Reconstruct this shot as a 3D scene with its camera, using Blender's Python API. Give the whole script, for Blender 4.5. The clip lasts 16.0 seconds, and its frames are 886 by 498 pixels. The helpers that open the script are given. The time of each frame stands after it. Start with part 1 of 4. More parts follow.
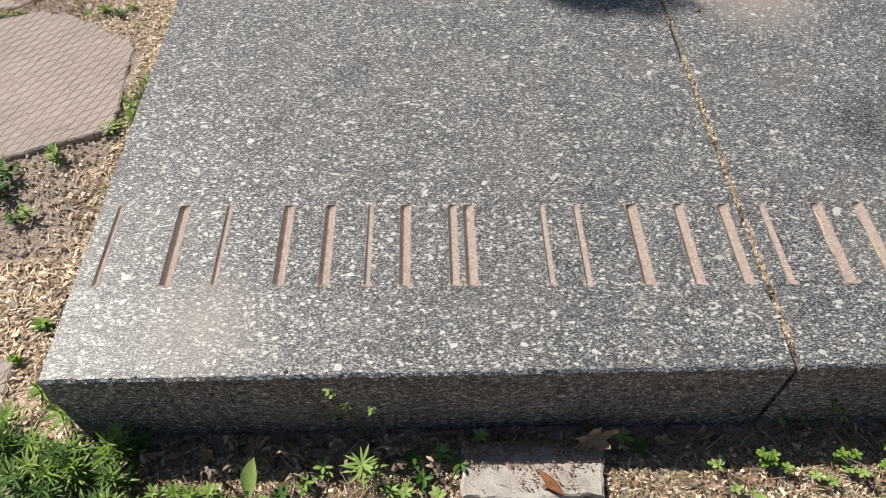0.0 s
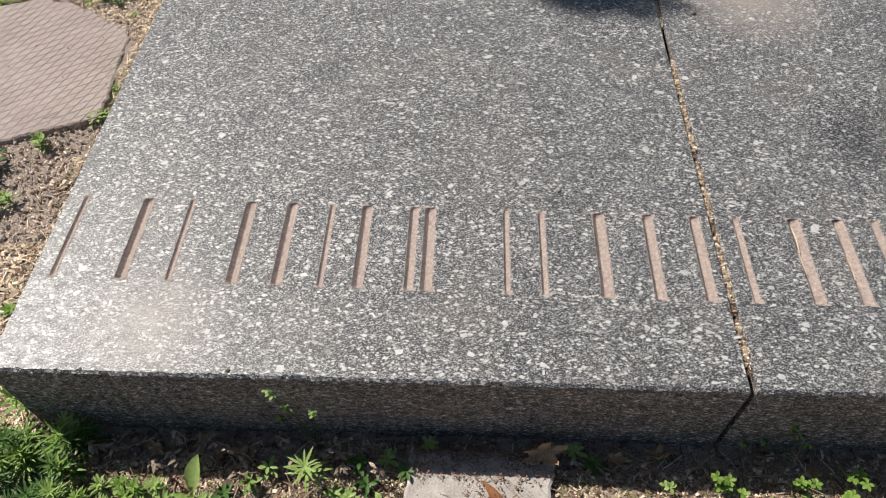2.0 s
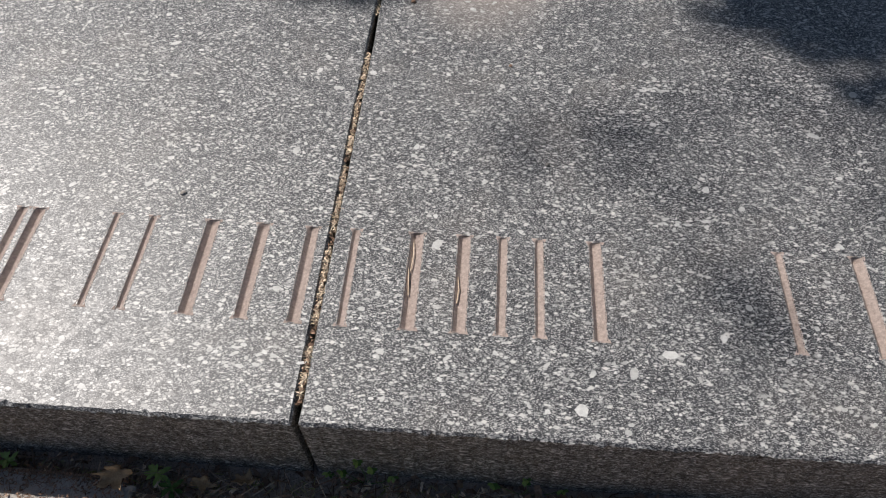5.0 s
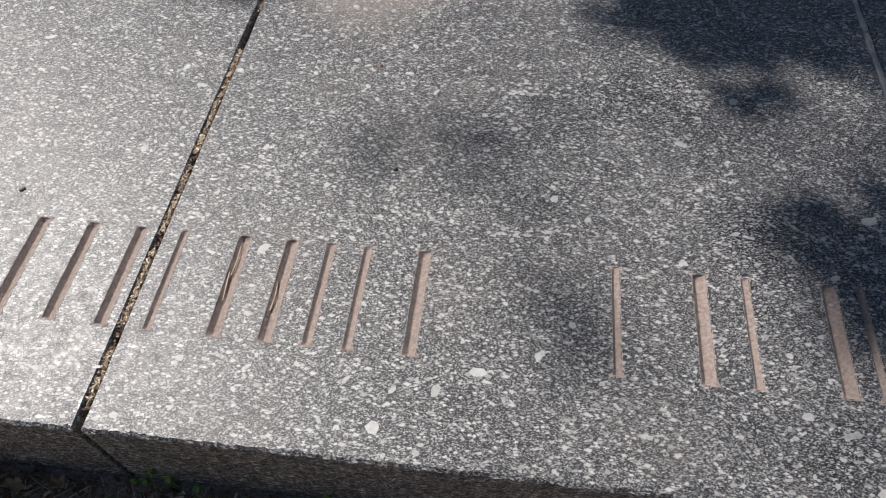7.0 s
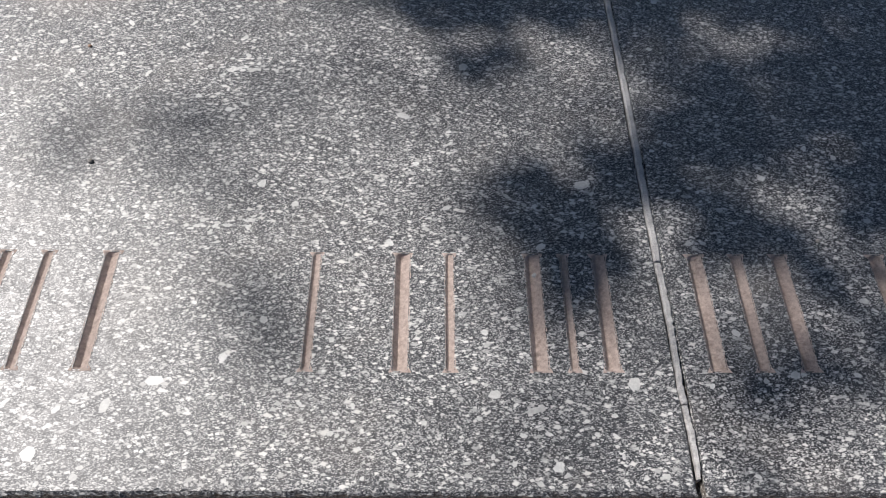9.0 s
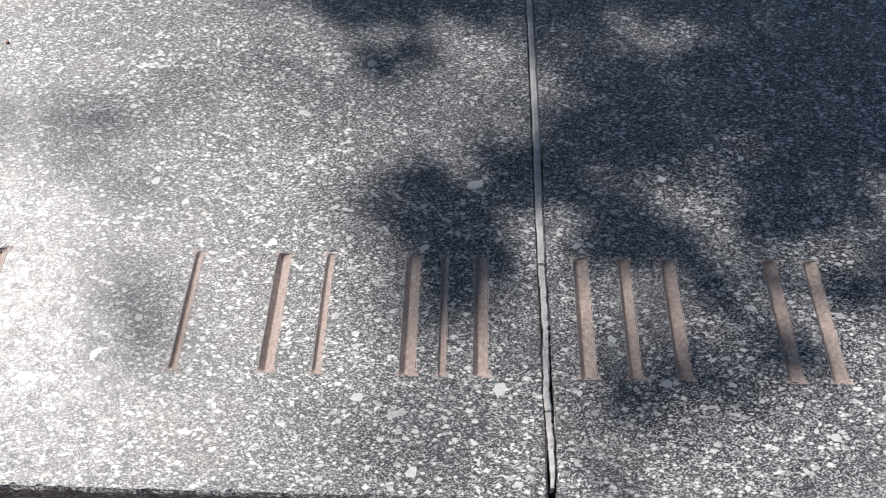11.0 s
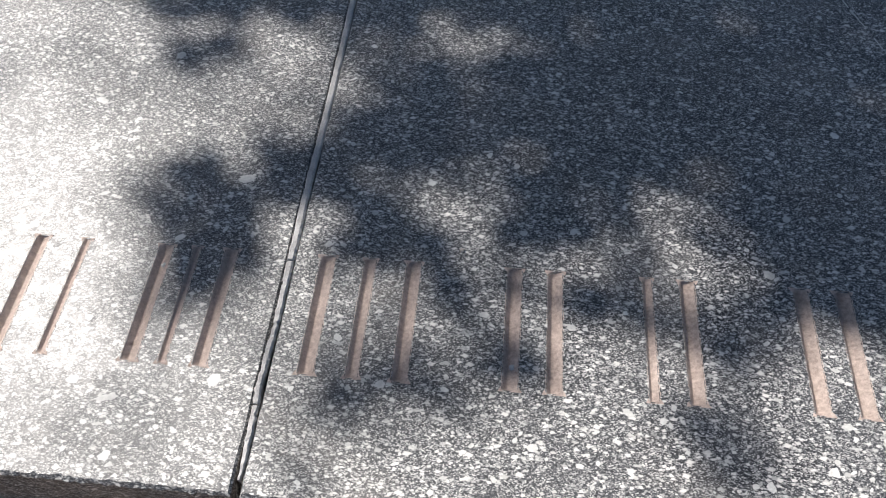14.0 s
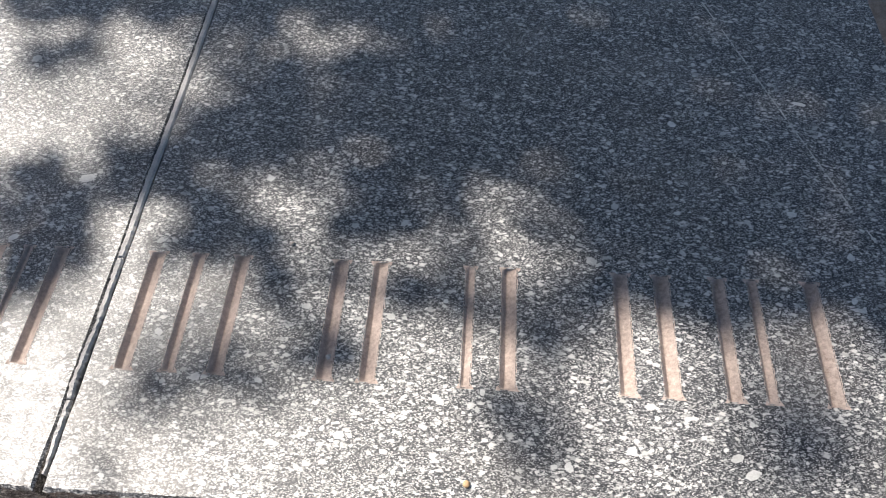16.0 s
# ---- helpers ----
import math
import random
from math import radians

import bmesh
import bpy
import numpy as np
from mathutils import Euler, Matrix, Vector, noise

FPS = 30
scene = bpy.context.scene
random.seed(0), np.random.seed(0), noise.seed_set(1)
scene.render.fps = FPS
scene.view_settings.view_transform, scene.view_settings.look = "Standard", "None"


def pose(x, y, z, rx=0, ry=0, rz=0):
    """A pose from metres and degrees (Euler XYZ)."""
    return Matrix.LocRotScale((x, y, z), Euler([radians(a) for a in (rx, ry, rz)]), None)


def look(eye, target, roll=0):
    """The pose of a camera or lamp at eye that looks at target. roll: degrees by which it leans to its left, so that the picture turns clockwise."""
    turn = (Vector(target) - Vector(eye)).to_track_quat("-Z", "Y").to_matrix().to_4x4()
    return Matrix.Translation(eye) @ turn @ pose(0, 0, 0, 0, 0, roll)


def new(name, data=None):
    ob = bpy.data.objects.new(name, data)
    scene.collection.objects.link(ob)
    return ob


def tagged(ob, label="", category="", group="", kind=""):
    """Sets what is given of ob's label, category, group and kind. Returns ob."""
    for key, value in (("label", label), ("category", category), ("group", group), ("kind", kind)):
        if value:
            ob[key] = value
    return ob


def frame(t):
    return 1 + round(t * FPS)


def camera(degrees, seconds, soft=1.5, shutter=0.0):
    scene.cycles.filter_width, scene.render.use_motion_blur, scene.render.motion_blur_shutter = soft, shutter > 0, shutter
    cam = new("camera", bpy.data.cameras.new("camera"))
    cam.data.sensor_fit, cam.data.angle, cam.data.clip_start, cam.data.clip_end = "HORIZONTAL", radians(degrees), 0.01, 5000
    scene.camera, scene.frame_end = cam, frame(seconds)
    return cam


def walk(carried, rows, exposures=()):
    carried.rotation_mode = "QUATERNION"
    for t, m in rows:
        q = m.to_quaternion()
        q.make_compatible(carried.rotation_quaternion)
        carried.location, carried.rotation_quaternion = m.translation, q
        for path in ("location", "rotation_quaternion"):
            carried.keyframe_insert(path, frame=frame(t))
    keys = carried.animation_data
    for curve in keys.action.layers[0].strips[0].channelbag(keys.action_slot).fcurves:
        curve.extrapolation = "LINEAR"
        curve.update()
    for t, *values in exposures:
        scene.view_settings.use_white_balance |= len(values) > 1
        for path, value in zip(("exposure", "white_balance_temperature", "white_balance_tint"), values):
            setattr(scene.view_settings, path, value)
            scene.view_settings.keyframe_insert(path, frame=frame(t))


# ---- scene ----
cam = camera(64.4, 16.0, soft=1.0)
PATH = [
    (0, (0.622, -0.525, 1.203), (0.652, 0.705, -0.373), 0.1),
    (0.5, (0.604, -0.51, 1.196), (0.607, 0.721, -0.379), -0.7),
    (1, (0.624, -0.495, 1.195), (0.601, 0.736, -0.381), -1.3),
    (1.5, (0.674, -0.495, 1.2), (0.626, 0.731, -0.38), -1.4),
    (1.8, (0.715, -0.499, 1.209), (0.664, 0.725, -0.372), -0.5),
    (2, (0.758, -0.494, 1.197), (0.69, 0.719, -0.392), -1.3),
    (2.5, (0.844, -0.484, 1.183), (0.785, 0.71, -0.42), -0.8),
    (2.9, (0.903, -0.444, 1.169), (0.86, 0.746, -0.438), -0.4),
    (3, (0.935, -0.416, 1.174), (0.875, 0.755, -0.446), -1.1),
    (3.5, (1.034, -0.346, 1.182), (0.973, 0.803, -0.454), -1.3),
    (4, (1.152, -0.339, 1.181), (1.091, 0.807, -0.457), -0.9),
    (4.5, (1.322, -0.351, 1.171), (1.251, 0.797, -0.465), -0.7),
    (4.7, (1.375, -0.356, 1.166), (1.299, 0.792, -0.47), -0.5),
    (6.8, (1.73, -0.281, 1.137), (1.54, 0.857, -0.497), -2.8),
    (7, (1.768, -0.284, 1.129), (1.588, 0.85, -0.509), -2.6),
    (7.5, (1.89, -0.308, 1.119), (1.778, 0.816, -0.531), -1.1),
    (8, (1.978, -0.304, 1.116), (1.965, 0.801, -0.551), 1.3),
    (8.5, (2.042, -0.235, 1.103), (2.082, 0.844, -0.581), 2.5),
    (9, (2.103, -0.202, 1.094), (2.141, 0.862, -0.599), 2.2),
    (9.2, (2.144, -0.206, 1.098), (2.182, 0.854, -0.598), 2.5),
    (11.5, (2.394, -0.175, 1.097), (2.321, 0.856, -0.616), -2.3),
    (12, (2.499, -0.191, 1.093), (2.418, 0.839, -0.62), -2.2),
    (12.5, (2.583, -0.217, 1.085), (2.498, 0.82, -0.623), -1.2),
    (13, (2.631, -0.228, 1.087), (2.542, 0.809, -0.621), -0.9),
    (13.5, (2.644, -0.191, 1.086), (2.542, 0.844, -0.622), -0.9),
    (14, (2.718, -0.168, 1.091), (2.608, 0.877, -0.611), -0.8),
    (14.4, (2.817, -0.171, 1.098), (2.711, 0.881, -0.599), -0.7),
    (14.5, (2.832, -0.172, 1.094), (2.735, 0.886, -0.601), -0.2),
    (15, (2.907, -0.171, 1.092), (2.804, 0.892, -0.599), -0.3),
    (15.5, (2.942, -0.172, 1.09), (2.845, 0.894, -0.6), -0.6),
    (16, (2.958, -0.175, 1.088), (2.872, 0.889, -0.603), -0.9),
]
walk(cam, [(t, look(eye, target, roll)) for t, eye, target, roll in PATH],
     exposures=[(0.0, 0.15, 6400, 12), (3.5, 0.0, 6250, 13), (7.0, -0.2, 6150, 14), (8.0, -0.03, 6120, 14), (9.0, 0.16, 6100, 14),
                (12.5, 0.5, 6050, 13), (14.0, 0.66, 6200, 13), (15.0, 0.84, 6350, 13), (16.0, 1.03, 6450, 13)])
# ---- daylight ----
SUN_AZ, SUN_EL = 59.0, 50.0          # degrees to the left of +y, and above the horizon
SUN = Vector((-math.sin(radians(SUN_AZ)) * math.cos(radians(SUN_EL)), math.cos(radians(SUN_AZ)) * math.cos(radians(SUN_EL)), math.sin(radians(SUN_EL))))
world = bpy.data.worlds.new("world")
scene.world = world
world.use_nodes = True
sky = world.node_tree.nodes.new("ShaderNodeTexSky")
sky.sky_type, sky.sun_disc = "NISHITA", False
sky.sun_elevation, sky.sun_rotation = radians(SUN_EL), radians(-SUN_AZ)
world.node_tree.links.new(sky.outputs[0], world.node_tree.nodes["Background"].inputs[0])
world.node_tree.nodes["Background"].inputs[1].default_value = 0.052
sun = new("sun", bpy.data.lights.new("sun", "SUN"))
sun.data.energy, sun.data.angle, sun.data.color = 5.2, radians(0.55), (1.0, 0.93, 0.82)
sun.matrix_world = look(SUN * 20, (0, 0, 0))


# ---- materials ----
class Nodes:
    """A short way to write node trees."""

    def __init__(self, name, rough=0.8, spec=0.4):
        self.m = bpy.data.materials.new(name)
        self.m.use_nodes = True
        self.t = self.m.node_tree
        self.b = self.t.nodes["Principled BSDF"]
        self.b.inputs["Roughness"].default_value = rough
        self.b.inputs["Specular IOR Level"].default_value = spec
        self.co = self.t.nodes.new("ShaderNodeTexCoord").outputs["Object"]

    def put(self, socket, value):
        if hasattr(value, "links"):
            self.t.links.new(value, socket)
        elif isinstance(value, tuple) and len(value) == 3 and socket.type == "RGBA":
            socket.default_value = (*value, 1)
        else:
            socket.default_value = value

    def map(self, co, scale=(1, 1, 1), turn=0.0, shift=(0, 0, 0)):
        n = self.t.nodes.new("ShaderNodeMapping")
        self.put(n.inputs["Vector"], co)
        n.inputs["Scale"].default_value, n.inputs["Rotation"].default_value, n.inputs["Location"].default_value = scale, (0, 0, radians(turn)), shift
        return n.outputs[0]

    def noise(self, scale, detail=3.0, rough=0.55, co=None, colour=False):
        n = self.t.nodes.new("ShaderNodeTexNoise")
        self.put(n.inputs["Vector"], self.co if co is None else co)
        n.inputs["Scale"].default_value, n.inputs["Detail"].default_value, n.inputs["Roughness"].default_value = scale, detail, rough
        return n.outputs["Color" if colour else "Fac"]

    def cells(self, scale, co=None, metric="EUCLIDEAN"):
        n = self.t.nodes.new("ShaderNodeTexVoronoi")
        n.distance = metric
        self.put(n.inputs["Vector"], self.co if co is None else co)
        n.inputs["Scale"].default_value = scale
        return n.outputs

    def math(self, op, a, b=0.0, clamp=False):
        n = self.t.nodes.new("ShaderNodeMath")
        n.operation, n.use_clamp = op, clamp
        self.put(n.inputs[0], a), self.put(n.inputs[1], b)
        return n.outputs[0]

    def add_vectors(self, a, b, k):
        n = self.t.nodes.new("ShaderNodeVectorMath")
        n.operation = "MULTIPLY_ADD"
        self.put(n.inputs[0], b), self.put(n.inputs[1], (k, k, k)), self.put(n.inputs[2], a)
        return n.outputs[0]

    def ramp(self, fac, *stops):
        n = self.t.nodes.new("ShaderNodeValToRGB")
        self.put(n.inputs[0], fac)
        e = n.color_ramp.elements
        while len(e) < len(stops):
            e.new(0.5)
        for el, (p, c) in zip(e, stops):
            el.position, el.color = p, (*((c, c, c) if isinstance(c, (int, float)) else c), 1)
        return n.outputs[0]

    def mix(self, fac, a, b, blend="MIX"):
        n = self.t.nodes.new("ShaderNodeMix")
        n.data_type, n.blend_type = "RGBA", blend
        self.put(n.inputs[0], fac), self.put(n.inputs[6], a), self.put(n.inputs[7], b)
        return n.outputs[2]

    def split(self, colour):
        n = self.t.nodes.new("ShaderNodeSeparateColor")
        self.put(n.inputs[0], colour)
        return n.outputs

    def random(self):
        return self.t.nodes.new("ShaderNodeObjectInfo").outputs["Random"]

    def island(self):
        return self.t.nodes.new("ShaderNodeNewGeometry").outputs["Random Per Island"]

    def bump(self, height, strength, distance=0.002):
        n = self.t.nodes.new("ShaderNodeBump")
        self.put(n.inputs["Height"], height)
        n.inputs["Strength"].default_value, n.inputs["Distance"].default_value = strength, distance
        self.put(self.b.inputs["Normal"], n.outputs[0])

    def colour(self, value):
        self.put(self.b.inputs["Base Color"], value)
        return self

    def rough(self, value):
        self.put(self.b.inputs["Roughness"], value)


def granite(name, polished):
    """Dark grey porphyritic granite: pale grains at three sizes, set apart in a nearly black ground mass."""
    g = Nodes(name, 0.4, 0.60 if polished else 0.5)
    co = g.map(g.co, (0.78, 1.38, 1.38), -7)
    bent = g.add_vectors(co, g.noise(260, 3, co=co, colour=True), 0.0046)
    base = g.ramp(g.noise(420, 3, 0.7, co=co), (0.35, (0.006, 0.007, 0.010)), (0.51, (0.026, 0.029, 0.035)), (0.67, (0.105, 0.109, 0.118)))
    patch = g.noise(16, 3, 0.6, co=co)
    crowd = g.math("MULTIPLY", g.math("SUBTRACT", patch, 0.5), 0.38)
    # cells to the metre, share left dark, grain size, dark and pale tone
    for scale, keep, size, turn, low, high in ((620, 0.42, 0.50, 12, (0.07, 0.074, 0.08), (0.58, 0.58, 0.565)), (312, 0.55, 0.46, 25, (0.13, 0.134, 0.138), (0.69, 0.685, 0.66)),
                                               (180, 0.80, 0.38, -15, (0.30, 0.30, 0.295), (0.70, 0.69, 0.66)), (84, 0.89, 0.28, 35, (0.36, 0.36, 0.35), (0.62, 0.61, 0.58))):
        own = g.map(bent, (1, 1, 1), turn, (turn * 0.1, 0.3, 0.1))
        cell = g.cells(scale, own, metric="CHEBYCHEV" if scale < 200 else "EUCLIDEAN")
        pick = g.split(cell["Color"])
        chosen = g.math("GREATER_THAN", g.math("ADD", pick[1], crowd), keep)
        near = g.ramp(cell["Distance"], (size - 0.07, 1.0), (size + 0.07, 0.0))
        mask = g.math("MULTIPLY", chosen, near)
        base = g.mix(mask, base, g.mix(pick[2], low, high))
    fine = base
    soil = g.noise(4.5, 4, 0.65)
    if polished:
        base = g.mix(g.ramp(soil, (0.52, 0.0), (0.75, 0.24)), base, (0.25, 0.22, 0.19))
        # two dusty smudges, left where water dried
        for spot, size, much in (((1.43, 1.02, 0.21), 0.19, 0.75), ((0.24, 0.10, 0.21), 0.14, 0.5)):
            away = g.t.nodes.new("ShaderNodeVectorMath")
            away.operation = "DISTANCE"
            g.put(away.inputs[0], g.add_vectors(g.co, g.noise(7, 3, colour=True), 0.12))
            away.inputs[1].default_value = tuple(v + 0.06 for v in spot)
            base = g.mix(g.ramp(away.outputs["Value"], (0.0, much), (size, 0.0)), base, (0.36, 0.315, 0.28))
        g.colour(base)
        g.rough(g.ramp(g.noise(60, 4, 0.7), (0.3, 0.42), (0.7, 0.56)))
        g.bump(g.mix(0.5, g.noise(420, 2), fine), 0.2, 0.0007)
    else:
        # Brown mixed in for dust and for light bounced off the ground.
        base = g.mix(g.ramp(soil, (0.25, 0.10), (0.75, 0.38)), base, (0.36, 0.28, 0.195))
        base = g.mix(1.0, base, g.ramp(g.noise(85, 4, 0.75, co=co), (0.36, 0.40), (0.66, 1.75)), "MULTIPLY")
        g.colour(base)
        g.rough(0.9)
        g.bump(g.mix(0.4, g.noise(110, 4, 0.75), fine), 1.0, 0.006)
    return g.m


def plain(name, dark, light, scale, rough=0.85, bump=0.4, distance=0.002, vary=0.0, spec=0.3, islands=False):
    """A two-tone, fine-grained surface, varied from piece to piece."""
    g = Nodes(name, rough, spec)
    big, small = g.noise(scale, 4, 0.65), g.noise(scale * 9, 3, 0.6)
    tone = g.ramp(g.mix(0.45, big, small), (0.33, dark), (0.67, light))
    if vary:
        r = g.island() if islands else g.random()
        tone = g.mix(1.0, tone, g.ramp(r, (0.0, 1 - vary), (1.0, 1 + vary)), "MULTIPLY")
    g.colour(tone)
    g.bump(small, bump, distance)
    return g.m


def foliage(name, dark, light, islands=False):
    g = Nodes(name, 0.5, 0.35)
    r = g.island() if islands else g.random()
    tone = g.mix(r, dark, light)
    tone = g.mix(g.ramp(g.noise(140, 3), (0.35, 0.0), (0.7, 0.5)), tone, tuple(min(1, 1.5 * c) for c in light))
    g.colour(tone)
    g.b.inputs["Subsurface Weight"].default_value = 0.0
    g.bump(g.noise(500, 2), 0.3, 0.0006)
    clear = g.t.nodes.new("ShaderNodeBsdfTranslucent")
    g.put(clear.inputs["Color"], tone)
    both = g.t.nodes.new("ShaderNodeMixShader")
    both.inputs[0].default_value = 0.35
    out = g.t.nodes["Material Output"]
    g.t.links.new(g.b.outputs[0], both.inputs[1])
    g.t.links.new(clear.outputs[0], both.inputs[2])
    g.t.links.new(both.outputs[0], out.inputs[0])
    return g.m


def scored_tile():
    """Dusty pink concrete, pressed with a diamond net of thin lines."""
    g = Nodes("scored_concrete", 0.9, 0.25)
    tone = g.ramp(g.mix(0.5, g.noise(7, 5, 0.7), g.noise(120, 3, 0.7)), (0.35, (0.30, 0.25, 0.225)), (0.65, (0.46, 0.395, 0.365)))
    height = None
    for turn in (-72, -33):
        w = g.t.nodes.new("ShaderNodeTexWave")
        w.bands_direction = "Y"
        g.put(w.inputs["Vector"], g.map(g.add_vectors(g.co, g.noise(9, 3, colour=True), 0.009), (1, 1, 1), turn))
        w.inputs["Scale"].default_value, w.inputs["Distortion"].default_value = 13.5, 0.0
        line = g.ramp(w.outputs["Fac"], (0.008, 0.0), (0.05, 1.0))
        height = line if height is None else g.math("MULTIPLY", height, line)
    worn = g.math("MAXIMUM", height, g.ramp(g.noise(9, 3), (0.38, 0.0), (0.72, 0.6)))
    tone = g.mix(worn, (0.23, 0.19, 0.17), tone)
    g.colour(tone)
    g.bump(g.math("ADD", worn, g.math("MULTIPLY", g.noise(260, 3), 0.35)), 0.8, 0.003)
    return g.m


GRANITE = granite("honed_granite", True)
GRANITE_SIDE = granite("dusty_sawn_granite_bounce_tint", False)
PAINT = plain("dusty_pink_paint", (0.36, 0.27, 0.23), (0.80, 0.68, 0.61), 170, 0.95, 1.0, 0.003)
MORTAR = plain("grey_mortar", (0.30, 0.29, 0.285), (0.60, 0.59, 0.575), 60, 0.9, 0.7, 0.003)
SOIL = plain("dry_soil", (0.25, 0.20, 0.17), (0.56, 0.47, 0.405), 26, 0.95, 1.0, 0.009)
TILE = scored_tile()
CONCRETE = plain("pale_concrete", (0.27, 0.245, 0.22), (0.62, 0.575, 0.52), 34, 0.95, 0.7, 0.002)
CHIPS = plain("straw_chips", (0.42, 0.31, 0.20), (0.84, 0.71, 0.55), 60, 0.8, 0.3, 0.001, vary=0.55, islands=True)
CHAFF = plain("brown_litter", (0.14, 0.09, 0.065), (0.38, 0.25, 0.17), 60, 0.85, 0.3, 0.001, vary=0.5, islands=True)
CRUMB = plain("soil_crumbs", (0.36, 0.295, 0.25), (0.70, 0.60, 0.53), 60, 0.95, 0.6, 0.002, vary=0.35, islands=True)
DRY_LEAF = plain("dry_leaf", (0.22, 0.14, 0.075), (0.50, 0.36, 0.21), 40, 0.75, 0.4, 0.001)
RUST_LEAF = plain("rust_leaf", (0.20, 0.075, 0.03), (0.40, 0.19, 0.09), 40, 0.75, 0.4, 0.001)
TWIG = plain("dry_twig", (0.2, 0.15, 0.11), (0.46, 0.37, 0.29), 70, 0.9, 0.4, 0.001, vary=0.4)
PEBBLE = plain("pebble", (0.2, 0.18, 0.16), (0.46, 0.43, 0.4), 60, 0.8, 0.5, 0.002, vary=0.35)
CRYSTAL = plain("feldspar", (0.38, 0.38, 0.37), (0.66, 0.66, 0.635), 150, 0.5, 0.2, 0.0005, vary=0.15, islands=True, spec=0.5)
BARK = plain("bark", (0.05, 0.04, 0.03), (0.17, 0.14, 0.11), 9, 0.95, 0.9, 0.02)
GREEN = foliage("fresh_green", (0.12, 0.235, 0.035), (0.28, 0.42, 0.09))
PALE_GREEN = foliage("pale_green", (0.23, 0.36, 0.085), (0.39, 0.51, 0.17))
DEEP_GREEN = foliage("deep_green", (0.05, 0.12, 0.025), (0.11, 0.21, 0.05))
GRASS = foliage("grass", (0.11, 0.19, 0.04), (0.48, 0.43, 0.23), islands=True)
CROWN = foliage("tree_leaves", (0.022, 0.055, 0.010), (0.05, 0.10, 0.02), islands=True)


# ---- mesh helpers ----
def mesh(name, verts, faces, material, smooth=False):
    me = bpy.data.meshes.new(name)
    me.from_pydata([tuple(v) for v in verts], [], faces)
    for m in (material if isinstance(material, (list, tuple)) else [material]):
        me.materials.append(m)
    if smooth:
        me.shade_smooth()
    return me


def part(name, data, parent, label="", m=None):
    ob = new(name, data)
    ob.parent = parent
    if m is not None:
        ob.matrix_basis = m
    return tagged(ob, label)


def thing(name, label, category, group="", kind="", data=None, m=None):
    ob = new(name, data)
    if m is not None:
        ob.matrix_basis = m
    return tagged(ob, label, category, group, kind)


def tube(points, radii, sides=6):
    """Verts and faces of a tapered tube through points."""
    verts, faces = [], []
    pts = [Vector(p) for p in points]
    for i, p in enumerate(pts):
        d = (pts[min(i + 1, len(pts) - 1)] - pts[max(i - 1, 0)]).normalized()
        a = d.orthogonal().normalized()
        b = d.cross(a)
        for k in range(sides):
            w = 2 * math.pi * k / sides
            verts.append(p + (a * math.cos(w) + b * math.sin(w)) * radii[i])
    for i in range(len(pts) - 1):
        for k in range(sides):
            faces.append((i * sides + k, i * sides + (k + 1) % sides, (i + 1) * sides + (k + 1) % sides, (i + 1) * sides + k))
    faces += [tuple(range(sides - 1, -1, -1)), tuple(range(len(verts) - sides, len(verts)))]
    return verts, faces


def joined(pieces):
    verts, faces = [], []
    for v, f in pieces:
        n = len(verts)
        verts += v
        faces += [tuple(i + n for i in q) for q in f]
    return verts, faces


def blade(length, width, droop, fold=0.25, steps=5, wide_at=0.5, thick=0.0006):
    """A lanceolate leaf along +x, folded along its midrib and drooping, with a little thickness."""
    verts, faces = [], []
    for side in (0, 1):
        for i in range(steps + 1):
            u = i / steps
            w = width / 2 * (math.sin(math.pi * min(1, max(0.06, u ** (math.log(0.5) / math.log(wide_at)))))) ** 0.8
            if i == steps:
                w = width * 0.02
            x, z = length * u, -droop * length * u * u - side * thick
            verts += [(x, -w, z + fold * w), (x, 0, z), (x, w, z + fold * w)]
    n = 3 * (steps + 1)
    for i in range(steps):
        a = 3 * i
        faces += [(a, a + 3, a + 4, a + 1), (a + 1, a + 4, a + 5, a + 2)]
        faces += [(n + a + 1, n + a + 4, n + a + 3, n + a), (n + a + 2, n + a + 5, n + a + 4, n + a + 1)]
    return verts, faces


def moved(vf, m):
    return [m @ Vector(v) for v in vf[0]], vf[1]


# ---- ground ----
SLAB_TOP, BACK = 0.21, 1.9


def ground_height(x, y):
    h = 0.012 * noise.noise((x * 4, y * 4, 0.3)) + 0.006 * noise.noise((x * 15, y * 15, 2))
    near = max(0.0, 1 - math.hypot(max(0, abs(x - 1.6) - 3), max(0, abs(y - 0.4) - 1.5)) / 2)
    bank = 0.0
    if x < 0.1:
        behind = max(0.0, min(1.0, (y - 0.84) / 0.1)) * max(0.0, min(1.0, (x + 0.5) / 0.2))
        far = max(0.0, min(1.0, (y - 1.22) / 0.06))
        before = 0.6 * max(0.0, min(1.0, (y - 0.45) / 0.15))
        bank = 0.020 * max(1.4 * behind, 1.3 * far, before) * max(0.0, min(1.0, (2.4 - y) / 0.4)) * max(0.0, min(1.0, (x + 2.4) / 1.2))
    return h * near + bank


def spread(lo, hi, step, far):
    inner = list(np.arange(lo, hi + step / 2, step))
    outer, d = [], step * 4
    while d < far:
        outer.append(d)
        d *= 1.7
    return [lo - d for d in reversed(outer)] + inner + [hi + d for d in outer]


